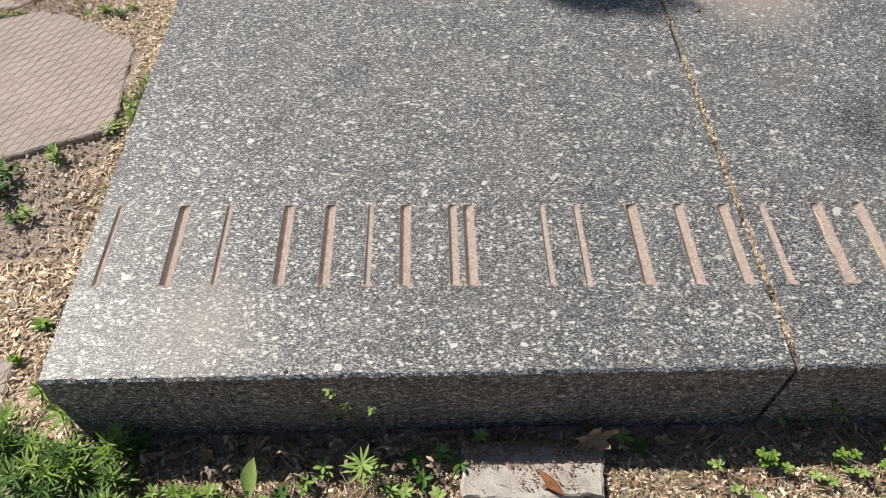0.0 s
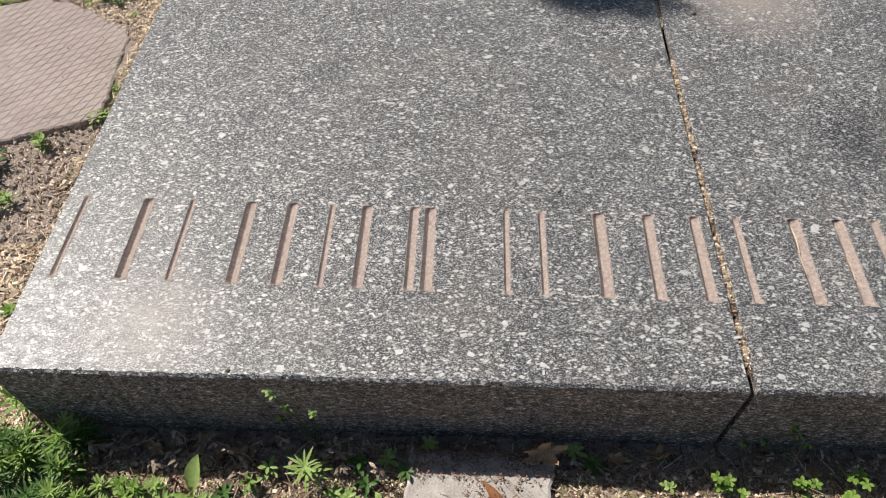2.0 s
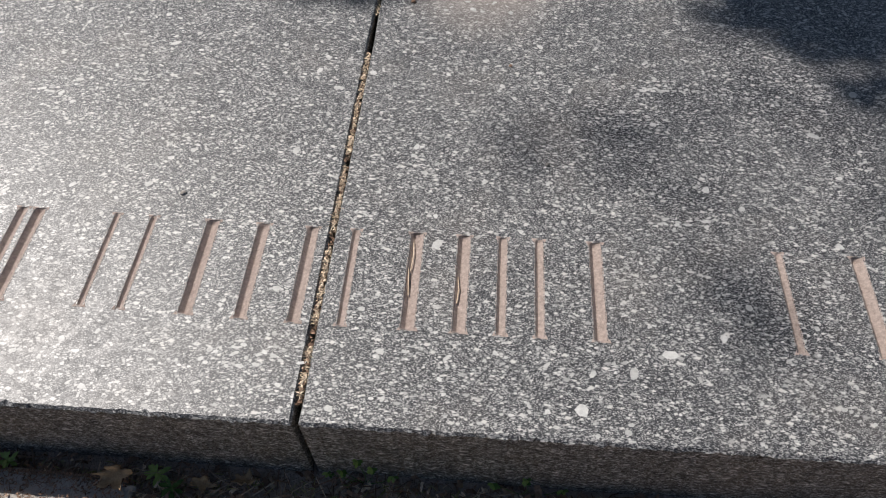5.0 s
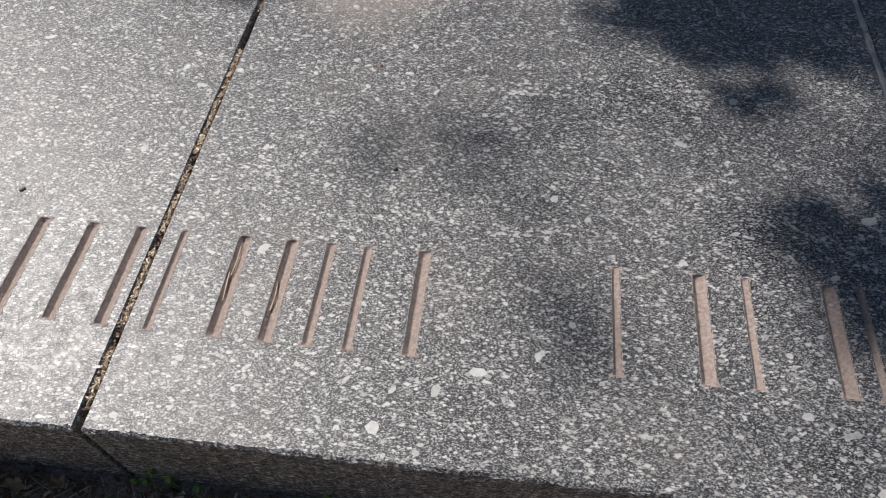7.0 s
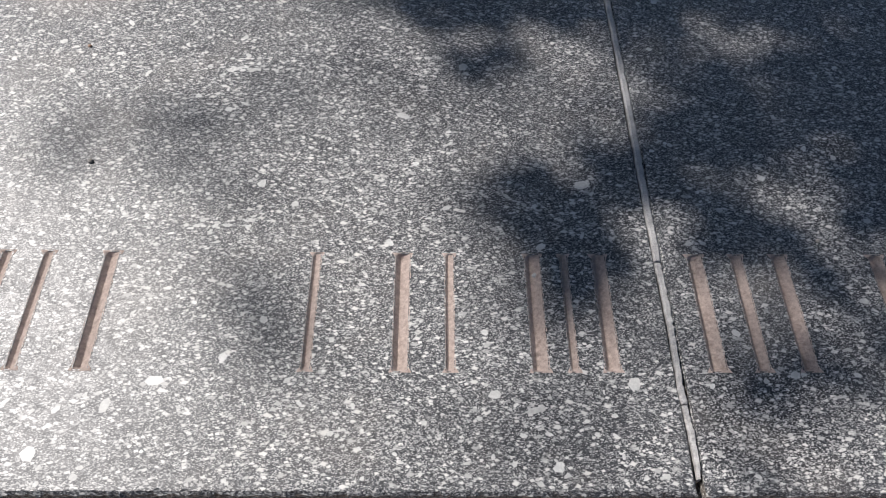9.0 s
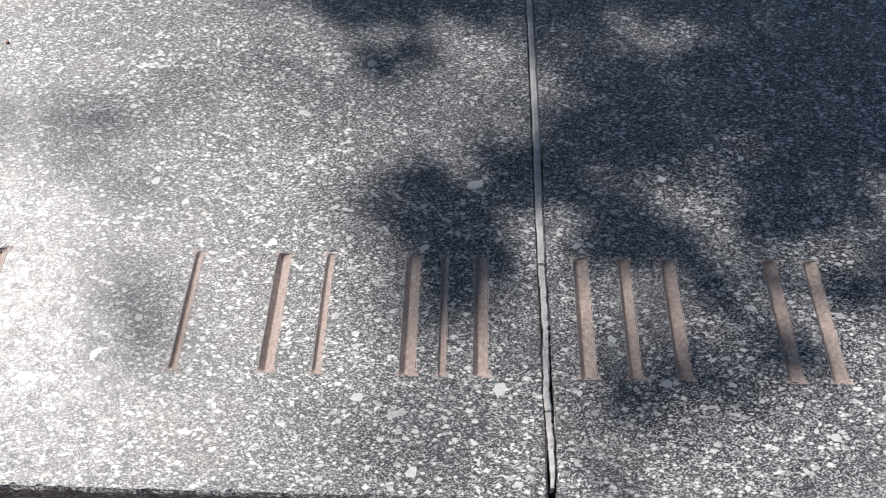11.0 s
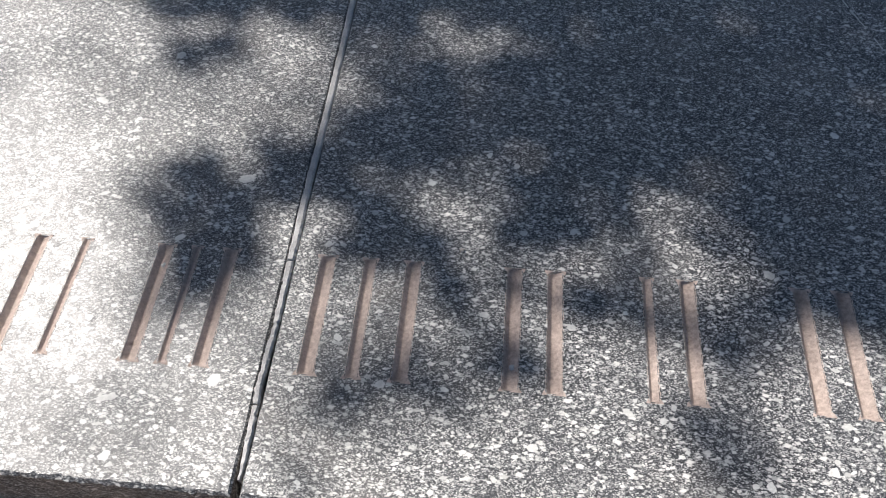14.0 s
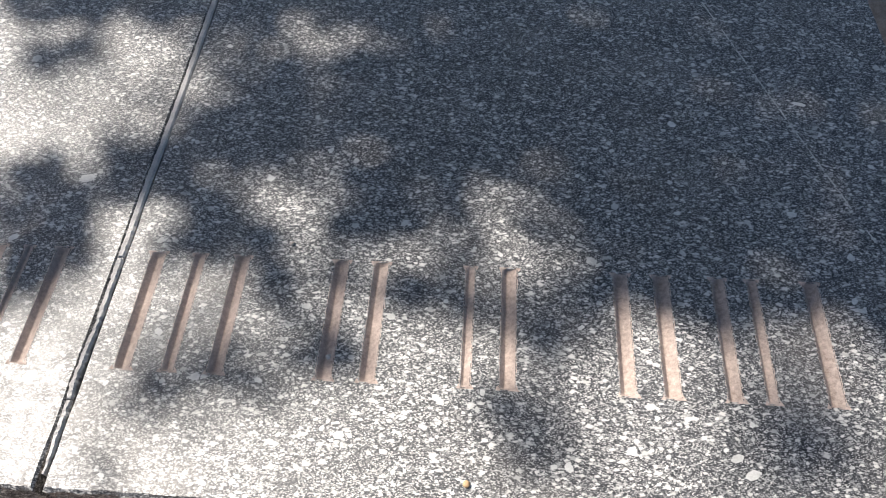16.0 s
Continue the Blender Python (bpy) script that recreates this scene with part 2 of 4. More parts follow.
xs, ys = spread(-0.85, 4.0, 0.016, 400), spread(-0.45, 1.5, 0.016, 400)
verts = [(x, y, ground_height(x, y)) for y in ys for x in xs]
faces = [(j * len(xs) + i, j * len(xs) + i + 1, (j + 1) * len(xs) + i + 1, (j + 1) * len(xs) + i) for j in range(len(ys) - 1) for i in range(len(xs) - 1)]
thing("ground", "bare dry brown soil with crumbs and litter", "ground", kind="structure", data=mesh("ground", verts, faces, SOIL, True))

# ---- the three granite slabs ----
# Carved marks of each slab: x of the left and the right bar, and their widths.
MARKS = {
    "a": [(0.040, 0.160, 0.010, 0.020), (0.244, 0.355, 0.010, 0.020), (0.433, 0.508, 0.019, 0.010), (0.573, 0.660, 0.019, 0.016), (0.690, 0.828, 0.020, 0.010), (0.892, 0.996, 0.011, 0.021), (1.084, 1.168, 0.019, 0.019)],
    "b": [(1.242, 1.345, 0.012, 0.021), (1.424, 1.488, 0.020, 0.014), (1.548, 1.640, 0.013, 0.019), (1.938, 2.064, 0.011, 0.020), (2.132, 2.254, 0.011, 0.021), (2.300, 2.352, 0.010, 0.019)],
    "c": [(2.496, 2.558, 0.021, 0.016), (2.622, 2.768, 0.020, 0.020), (2.826, 2.956, 0.020, 0.012), (3.012, 3.170, 0.020, 0.020), (3.228, 3.308, 0.021, 0.018), (3.356, 3.438, 0.013, 0.020)],
}


def foot_line(x):
    return float(np.interp(x, (0, 1.2, 2.2, 3.6), (0.183, 0.161, 0.160, 0.169)))


def head_line(x):
    return foot_line(x) + 0.184


def slab(key, x0, x1, label, seed):
    """A thick granite slab with a chipped rim; the carved bars are real grooves in its top."""
    rnd = random.Random(seed)
    bars = sorted(b for l, r, wl, wr in MARKS[key] for b in ((l - wl / 2, l + wl / 2), (r - wr / 2, r + wr / 2)))
    z = SLAB_TOP
    verts, faces, mats = [], [], []

    def vert(x, y, zz=z):
        verts.append((x, y, zz))
        return len(verts) - 1

    def side(x, y_from, y_to, step):
        n = max(1, int((y_to - y_from) / step))
        return [vert(x + rnd.uniform(-0.0009, 0.0009), y_from + (y_to - y_from) * i / n) for i in range(1, n)]

    front = [vert(x0 + 0.003 + (x1 - x0 - 0.006) * i / 190, 0.0035 + abs(rnd.gauss(0, 0.0011)) + (0.004 if rnd.random() < 0.03 else 0)) for i in range(191)]
    cuts = [x0 + 0.003] + [x for b in bars for x in b] + [x1 - 0.003]
    low, high = [vert(x, foot_line(x)) for x in cuts], [vert(x, head_line(x)) for x in cuts]
    ya, yb = foot_line(x0), head_line(x0)
    yc, yd = foot_line(x1), head_line(x1)
    left_a, right_a = side(x0 + 0.003, 0.004, ya, 0.02), side(x1 - 0.003, 0.004, yc, 0.02)
    left_b, right_b = side(x0 + 0.003, yb, BACK, 0.04), side(x1 - 0.003, yd, BACK, 0.04)
    back = [vert(x0 + 0.003 + (x1 - x0 - 0.006) * i / 20, BACK) for i in range(21)]
    faces.append(front + right_a + low[::-1] + left_a[::-1])
    faces.append(high + right_b + back[::-1] + left_b[::-1])
    mats += [0, 0]
    for i in range(0, len(cuts), 2):
        faces.append([low[i], low[i + 1], high[i + 1], high[i]])
        mats.append(0)
    rim = front + right_a + [low[-1], high[-1]] + right_b + back[::-1] + left_b[::-1] + [high[0], low[0]] + left_a[::-1]
    cx, cy = (x0 + x1) / 2, BACK / 2
    ring, foot = [], []
    for i in rim:
        x, y, _ = verts[i]
        ox = -0.003 if x < x0 + 0.006 else (0.003 if x > x1 - 0.006 else 0)
        oy = -0.004 if y < 0.012 else (0.004 if y > BACK - 0.01 else 0)
        chip = abs(rnd.gauss(0, 0.0015)) + (0.004 if rnd.random() < 0.04 else 0)
        yy = y + oy if y > 0.012 else rnd.gauss(0, 0.0009)
        ring.append(vert(x + ox, yy, z - 0.0035 - chip))
        foot.append(vert(x + ox, 0.0 if y < 0.012 else y + oy, -0.05))
    n = len(rim)
    for i in range(n):
        j = (i + 1) % n
        faces.append([rim[i], ring[i], ring[j], rim[j]])
        faces.append([ring[i], foot[i], foot[j], ring[j]])
        mats += [0, 1]
    data = mesh("granite_slab", verts, faces, [GRANITE, GRANITE_SIDE])
    for p, m in zip(data.polygons, mats):
        p.material_index = m
    ob = thing("granite_slab", label, "stone slab", "slabs of the monument base", data=data)
    for a, b in bars:
        # A chiselled V: a steep wall, a narrow ragged floor and a gentler wall, with paint spilt on the rim and wider at both ends.
        w, cols = b - a, 64
        deep = 0.38 * w
        gv, gf = [], []
        for i in range(cols + 1):
            u = i / cols
            end = 0.0 if i in (0, cols) else 0.7 if i in (1, cols - 1) else 1.0
            flare = 0.0045 * max(0.0, 1 - min(u, 1 - u) / 0.035)
            spill = [rnd.uniform(0.0004, 0.0022) + flare for _ in range(2)]
            yl, yr = foot_line(a) + (head_line(a) - foot_line(a)) * u, foot_line(b) + (head_line(b) - foot_line(b)) * u
            over = -0.002 if i == 0 else 0.002 if i == cols else 0
            yl, yr = yl + over, yr + over
            low = z - deep * end * rnd.uniform(0.9, 1.08)
            rim_z = z - 0.0004 * end + 0.0004 * (1 - end)
            floor = a + w * (0.33 + rnd.uniform(-0.014, 0.014))
            gv += [(a - spill[0], yl, z + 0.0004), (a + 0.0001, yl, rim_z), (floor, yl, low if end else z + 0.0004),
                   (floor + 0.14 * w, yr, low + 0.0006 * end if end else z + 0.0004), (b - 0.0001, yr, rim_z), (b + spill[1], yr, z + 0.0004)]
        for i in range(cols):
            for k in range(5):
                q = 6 * i + k
                gf.append((q, q + 1, q + 7, q + 6))
        part("carved_bar", mesh("carved_bar", gv, gf, PAINT), ob, "carved groove with dusty pink-brown paint")
    return ob


slab_a = slab("a", 0.0, 1.1965, "grey speckled granite slab with carved pink bars, free corner", 11)
slab_b = slab("b", 1.2065, 2.4356, "grey speckled granite slab with carved pink bars, between two joints", 12)
slab_c = slab("c", 2.4470, 3.678, "grey speckled granite slab with carved pink bars, in tree shade", 13)

# ---- the tree whose crown shades the slabs ----
tree = thing("tree", "leafy tree with a dark trunk beside the slabs", "tree")
crown_rnd = random.Random(5)


def up_the_sun(x, y, s):
    return Vector((x, y, SLAB_TOP)) + SUN * s


# Boughs by the place of their shadow on the stone: x, y, half sizes, leaves.
LEFT_BOUGHS = [(1.08, 1.045, 0.15, 0.065, 110), (2.13, 0.985, 0.24, 0.05, 125), (2.07, 0.90, 0.17, 0.03, 22), (2.22, 0.75, 0.055, 0.025, 22), (1.72, 0.57, 0.09, 0.08, 20), (1.56, 0.55, 0.12, 0.05, 14), (1.80, 0.40, 0.07, 0.06, 7), (1.88, 0.245, 0.05, 0.07, 14),
               (2.32, 0.45, 0.09, 0.07, 50), (2.20, 0.47, 0.09, 0.05, 14), (2.31, 0.34, 0.09, 0.05, 32), (2.33, 0.27, 0.08, 0.05, 17), (2.25, 0.35, 0.12, 0.08, 26), (2.27, 0.06, 0.09, 0.05, 8), (2.02, 0.66, 0.22, 0.10, 16), (2.31, 0.67, 0.13, 0.08, 14), (2.28, 0.86, 0.12, 0.05, 12)]
RIGHT_BOUGHS = [(2.56, 0.35, 0.085, 0.03, 26), (2.57, 0.26, 0.055, 0.055, 8), (2.71, 0.335, 0.07, 0.018, 15), (2.77, 0.215, 0.04, 0.032, 13), (2.615, 0.14, 0.05, 0.04, 10), (2.53, 0.09, 0.045, 0.04, 9), (3.09, 0.28, 0.06, 0.045, 28), (3.05, 0.135, 0.04, 0.065, 14), (2.72, 0.25, 0.20, 0.10, 26), (2.55, 0.17, 0.12, 0.08, 12),
                (2.93, 0.31, 0.05, 0.022, 17), (2.82, 0.41, 0.05, 0.02, 9), (3.22, 0.33, 0.06, 0.05, 20), (3.36, 0.19, 0.10, 0.08, 24), (2.51, 0.57, 0.06, 0.03, 24), (3.42, 0.10, 0.14, 0.06, 14)]
GAPS = [(2.64, 0.795, 0.145, 0.085), (2.46, 0.68, 0.11, 0.13), (2.64, 0.45, 0.11, 0.065), (2.97, 0.43, 0.17, 0.09)]
leaf_pieces, twigs = [], []


def crown_leaf(x, y, s):
    p = up_the_sun(x, y, s)
    m = Matrix.Translation(p) @ Euler((crown_rnd.uniform(-0.7, 0.7), crown_rnd.uniform(-0.7, 0.7), crown_rnd.uniform(0, 6.28))).to_matrix().to_4x4()
    k = crown_rnd.uniform(0.05, 0.085)
    leaf_pieces.append(moved(([(0, 0, 0), (k * 0.5, -k * 0.32, 0.006), (k, 0, -0.01), (k * 0.5, k * 0.32, 0.006)], [(0, 1, 2, 3)]), m))


fork = Vector((0.9, 6.2, 3.4))
for bx, by, rx, ry, count in LEFT_BOUGHS + RIGHT_BOUGHS:
    s = crown_rnd.uniform(5.4, 6.8) if count > 4500 * rx * ry else crown_rnd.uniform(10.5, 12.5)
    end = up_the_sun(bx, by + 0.05, s)
    mid = fork.lerp(end, 0.55) + Vector((0, 0, 0.35))
    twigs.append(tube([fork.lerp(end, 0.3) + Vector((0, 0, 0.2)), mid, end], [0.02, 0.010, 0.003], 5))
    for _ in range(count):
        a, r = crown_rnd.uniform(0, 6.28), math.sqrt(crown_rnd.random())
        crown_leaf(bx + rx * r * math.cos(a), by + ry * r * math.sin(a), s + crown_rnd.uniform(-0.25, 0.25))
# From 18000 on, extra leaves widen the unseen crown to cut skylight.
for i in range(84000):
    x, y = (crown_rnd.uniform(1.9, 4.6), crown_rnd.uniform(0.22, 2.2)) if i < 18000 else (crown_rnd.uniform(1.8, 9.5), crown_rnd.uniform(-4.5, 7.0))
    # thin foliage at the crown's edge, thick behind it
    if crown_rnd.random() > 0.70 + 0.30 * max(0.0, min(1.0, (x - 2.74 + 0.08 * math.sin(11 * y)) / 0.16)) and y < 1.0:
        continue
    edge = 2.42 + 0.05 * math.sin(9 * y) if y < 0.84 else 2.1 - 0.6 * (y - 0.84)
    if y < 0.55 and i >= 18000:
        edge = 4.3 + 0.3 * math.sin(2 * y)
    if x < edge + (0.5 * noise.noise((x, y * 1.3, 4.0)) if y > 1.3 else 0) or (i < 18000 and y < float(np.interp(x, (2.42, 2.74, 2.92, 3.17, 3.4, 4.3), (0.40, 0.39, 0.37, 0.35, 0.29, 0.24))) + 0.03 * math.sin(19 * x)):
        continue
    if ((x - 5.0) / 4.4) ** 2 + ((y - 1.4) / 5.2) ** 2 > 1 + 0.35 * noise.noise((x * 0.8, y * 0.8, 1.0)) or (x > 4.3 or y > 1.6) and noise.noise((x * 1.6, y * 1.6, 9.0)) < -0.28:
        continue
    hole = min((((x - a) / c) ** 2 + ((y - b) / d) ** 2 for a, b, c, d in GAPS))
    if hole < crown_rnd.uniform(0.3, 1.0) and crown_rnd.random() > 0.17:
        continue
    crown_leaf(x, y, 6.4 + crown_rnd.uniform(-0.9, 0.9))
part("crown", mesh("crown", *joined(leaf_pieces), CROWN), tree, "loose crown of small green leaves")
part("trunk", mesh("trunk", *tube([(1.0, 6.5, -0.1), (0.98, 6.45, 0.5), (0.95, 6.3, 1.9), tuple(fork), (0.9, 5.6, 5.2), (0.7, 5.2, 6.6)], [0.22, 0.17, 0.14, 0.12, 0.07, 0.02], 10), BARK, True), tree)
for end in ((-1.2, 4.2, 6.0), (2.6, 4.2, 6.0), (3.8, 6.2, 6.2), (-0.3, 3.2, 5.6), (1.2, 7.6, 6.2)):
    part("limb", mesh("limb", *tube([fork, fork.lerp(Vector(end), 0.5) + Vector((0, 0, 0.15)), end], [0.08, 0.05, 0.015], 7), BARK, True), tree)
for t in twigs:
    part("bough", mesh("bough", *t, BARK), tree)

# ---- pale crystals in the stone ----
# x, y, length, width, turn in degrees
CRYSTALS = [
    (0.161, 0.458, 0.022, 0.012, 30), (0.089, 0.199, 0.022, 0.014, 10), (0.796, 0.802, 0.026, 0.014, 25), (1.105, 0.518, 0.018, 0.018, 5), (1.380, 0.325, 0.024, 0.019, 40),
    (0.478, 0.197, 0.014, 0.010, 0), (2.057, 0.618, 0.034, 0.014, -18), (1.742, 0.144, 0.026, 0.015, 0), (1.685, 0.112, 0.016, 0.022, 0), (1.608, 0.050, 0.024, 0.020, 60),
    (2.343, 0.474, 0.030, 0.020, 20), (2.160, 0.737, 0.022, 0.018, 50), (2.244, 0.107, 0.034, 0.011, 12), (2.379, 0.143, 0.020, 0.020, 0), (3.313, 0.074, 0.024, 0.016, 20),
    (3.499, 0.312, 0.030, 0.009, -8), (3.493, 0.703, 0.030, 0.009, -10), (3.171, 0.470, 0.014, 0.014, 30)]
inlay_rnd = random.Random(31)
inlays = {slab_a: [], slab_b: [], slab_c: []}


def inlay(x, y, a, b, turn):
    """A thin, many-sided crystal face, a hair proud of the stone."""
    n, w, lift = 6, radians(turn), SLAB_TOP + inlay_rnd.uniform(0.00008, 0.0003)
    ring = []
    for k in range(n):
        t = 2 * math.pi * k / n
        r = inlay_rnd.uniform(0.62, 1.10) / max(abs(math.cos(t)), abs(math.sin(t))) ** 0.6
        u, v = a / 2 * r * math.cos(t), b / 2 * r * math.sin(t)
        ring.append((x + u * math.cos(w) - v * math.sin(w), y + u * math.sin(w) + v * math.cos(w)))
    verts = [(p, q, lift) for p, q in ring] + [(p, q, SLAB_TOP - 0.001) for p, q in ring]
    faces = [tuple(range(n))] + [(k, n + k, n + (k + 1) % n, (k + 1) % n) for k in range(n)]
    return verts, faces


def slab_at(x):
    return slab_a if x < 1.2 else slab_b if x < 2.44 else slab_c


for x, y, a, b, turn in CRYSTALS:
    inlays[slab_at(x)].append(inlay(x, y, a, b, turn))
# Two pale streaks of crowded crystals, and scattered middling crystals.
for cx, cy, rx, ry, n in ((1.785, 0.722, 0.085, 0.010, 26), (1.79, 0.395, 0.07, 0.012, 16), (1.10, 0.10, 0.09, 0.022, 22), (0.60, 0.64, 0.03, 0.008, 8)):
    for _ in range(n):
        x, y = inlay_rnd.gauss(cx, rx / 2), inlay_rnd.gauss(cy, ry / 2)
        inlays[slab_at(x)].append(inlay(x, y, inlay_rnd.uniform(0.006, 0.017), inlay_rnd.uniform(0.004, 0.008), inlay_rnd.uniform(-25, 35)))
for i in range(3600):
    x, y = inlay_rnd.uniform(0.01, 3.67), inlay_rnd.uniform(0.012, 1.6)
    large = i % 9 == 0
    a = inlay_rnd.uniform(0.011, 0.019) if large else inlay_rnd.uniform(0.005, 0.011)
    in_joint = min(abs(x - 1.2015), abs(x - 2.441)) < 0.018
    in_bar = foot_line(x) - 0.012 < y < head_line(x) + 0.012 and min(abs(x - c) for key in MARKS for m in MARKS[key] for c in m[:2]) < 0.022
    if not in_joint and not in_bar:
        inlays[slab_at(x)].append(inlay(x, y, a, a * inlay_rnd.uniform(0.4, 0.8), inlay_rnd.gauss(5, 35)))
for ob, pieces in inlays.items():
    part("crystals", mesh("crystals", *joined(pieces), CRYSTAL), ob, "pale feldspar crystals set in the stone")["kind"] = "stuff"

# A thin pale scratch across the last slab.
pieces, p, q = [], Vector((3.352, 0.99, SLAB_TOP)), Vector((3.563, 0.390, SLAB_TOP))
across = Vector((0.94, 0.33, 0))
u = 0.0
while u < 1:
    v = u + inlay_rnd.uniform(0.01, 0.05)
    if inlay_rnd.random() < 0.8:
        a, b, w = p.lerp(q, u), p.lerp(q, min(1, v)), inlay_rnd.uniform(0.0006, 0.0015)
        j = across * inlay_rnd.uniform(-0.0012, 0.0012)
        lift = Vector((0, 0, 0.0005))
        pieces.append(([a - across * w + j + lift, a + across * w + j + lift, b + across * w - j + lift, b - across * w - j + lift], [(0, 1, 2, 3)]))
    u = v + inlay_rnd.uniform(0, 0.008)
part("scratch", mesh("scratch", *joined(pieces), CRYSTAL), slab_c, "thin pale scratch")

# ---- what lies in the two joints ----
joint_rnd = random.Random(21)


def flake(rnd, size, centre, flat=0.6):
    """A small bent chip of straw, husk or bark."""
    a, b, h = size * rnd.uniform(0.5, 1.3), size * rnd.uniform(0.12, 0.5), size * rnd.uniform(0.05, 0.3)
    if rnd.random() < 0.45:
        a, b = size * rnd.uniform(1.2, 3.2), size * rnd.uniform(0.05, 0.13)
    v = [(-a / 2, -b / 2, 0), (0, -b / 2 * 1.2, h), (a / 2, -b / 3, 0), (a / 2, b / 3, 0), (0, b / 2 * 1.2, h), (-a / 2, b / 2, 0)]
    m = Matrix.Translation(centre) @ Euler((rnd.uniform(-flat, flat), rnd.uniform(-flat, flat), rnd.uniform(0, 6.28))).to_matrix().to_4x4()
    return moved((v, [(0, 1, 4, 5), (1, 2, 3, 4)]), m)


pieces = []
for _ in range(800):
    y = joint_rnd.uniform(0.045, 0.80)
    if math.sin(y * 33) + math.sin(y * 71 + 1) < -1.25:
        continue
    pieces.append(flake(joint_rnd, 0.007, (1.2015 + joint_rnd.uniform(-0.004, 0.004), y, SLAB_TOP + 0.0005 - joint_rnd.random() * 0.008)))
for _ in range(260):
    pieces.append(flake(joint_rnd, 0.007, (1.2015 + joint_rnd.uniform(-0.004, 0.004), joint_rnd.uniform(0.93, 1.25), SLAB_TOP - 0.004 - joint_rnd.random() * 0.012)))
thing("joint_litter", "straw-coloured husks and chips packed in the open joint", "litter", kind="stuff", data=mesh("joint_litter", *joined(pieces), CHIPS))
for lump in range(16):
    y = 0.05 + lump * 0.047
    pieces = [flake(joint_rnd, 0.006, (1.2015 + joint_rnd.uniform(-0.004, 0.004), y + joint_rnd.uniform(-0.02, 0.02), SLAB_TOP - 0.001 - joint_rnd.random() * 0.010)) for _ in range(34)]
    thing("husk_clump", "brown husks wedged in the joint", "litter", "husk clumps in the joint", kind="stuff", data=mesh("husk_clump", *joined(pieces), CHAFF))

verts, faces, n = [], [], 1100
for i in range(n + 1):
    y = 0.020 + (1.85 - 0.020) * i / n
    # The mortar bead wanders in its joint; below the carving it has shrunk and crumbled away from the stone.
    loose = max(0.0, min(1.0, (0.36 - y) / 0.12))
    drift = (0.0016 + 0.0014 * loose) * noise.noise((y * 9, 0.5, 0)) + 0.0012 * noise.noise((y * 70, 4, 0))
    left = 0.0060 - 0.0015 * loose + 0.0012 * noise.noise((y * 33, 7, 0)) + (0.0008 + 0.0014 * loose) * noise.noise((y * 150, 1, 0))
    right = 0.0058 - 0.0016 * loose + 0.0012 * noise.noise((y * 38, 17, 0)) + (0.0008 + 0.0014 * loose) * noise.noise((y * 170, 11, 0))
    thin = min(1, 0.5 + (y - 0.020) * 10)
    top = SLAB_TOP + 0.0016 + 0.0003 * loose + (0.0016 + 0.002 * loose) * noise.noise((y * 14, 2, 3)) + (0.0010 + 0.0012 * loose) * noise.noise((y * 120, 2, 8)) - 0.005 * max(0, 1 - (y - 0.020) / 0.05)
    if abs(y - 0.333) < 0.0016:
        top -= 0.004
    c = 2.4413 + drift
    rough = 0.0010 * noise.noise((y * 210, 9, 9))
    verts += [(c - left * thin, y, SLAB_TOP - 0.03), (c - left * thin, y, top - 0.0030), (c - left * thin * 0.6, y, top + rough), (c + right * thin * 0.5, y, top - rough + 0.0006 * noise.noise((y * 90, 3, 3))), (c + right * thin, y, top - 0.0032), (c + right * thin, y, SLAB_TOP - 0.03)]
bead = thing("mortar_bead", "grey cracked mortar bead in a slab joint", "mortar")
cracks = [0] + [int((y - 0.020) / (1.85 - 0.020) * n) for y in (0.118, 0.333, 0.96)] + [n]
for first, last in zip(cracks, cracks[1:]):
    rows = verts[6 * first:6 * (last + (last == n))]
    count = len(rows) // 6 - 1
    faces = [(6 * i + k, 6 * i + k + 1, 6 * i + k + 7, 6 * i + k + 6) for i in range(count) for k in range(5)]
    faces += [(0, 1, 2, 3, 4, 5), tuple(6 * count + k for k in (5, 4, 3, 2, 1, 0))]
    part("mortar_piece", mesh("mortar_piece", rows, faces, MORTAR), bead)


# ---- small things on the stone ----
def lump_mesh(name, r, squash, material, seed, rows=5, cols=8):
    rnd = random.Random(seed)
    verts, faces = [(0, 0, r * squash)], []
    for i in range(1, rows):
        a = math.pi * i / rows
        for k in range(cols):
            b = 2 * math.pi * k / cols
            q = r * rnd.uniform(0.72, 1.2)
            verts.append((q * math.sin(a) * math.cos(b), q * math.sin(a) * math.sin(b), q * squash * math.cos(a)))
    verts.append((0, 0, -r * squash))
    for k in range(cols):
        faces.append((0, 1 + k, 1 + (k + 1) % cols))
        for i in range(rows - 2):
            a, b = 1 + i * cols, 1 + (i + 1) * cols
            faces.append((a + k, b + k, b + (k + 1) % cols, a + (k + 1) % cols))
        faces.append((len(verts) - 1, 1 + (rows - 2) * cols + (k + 1) % cols, 1 + (rows - 2) * cols + k))
    return mesh(name, verts, faces, material, True)


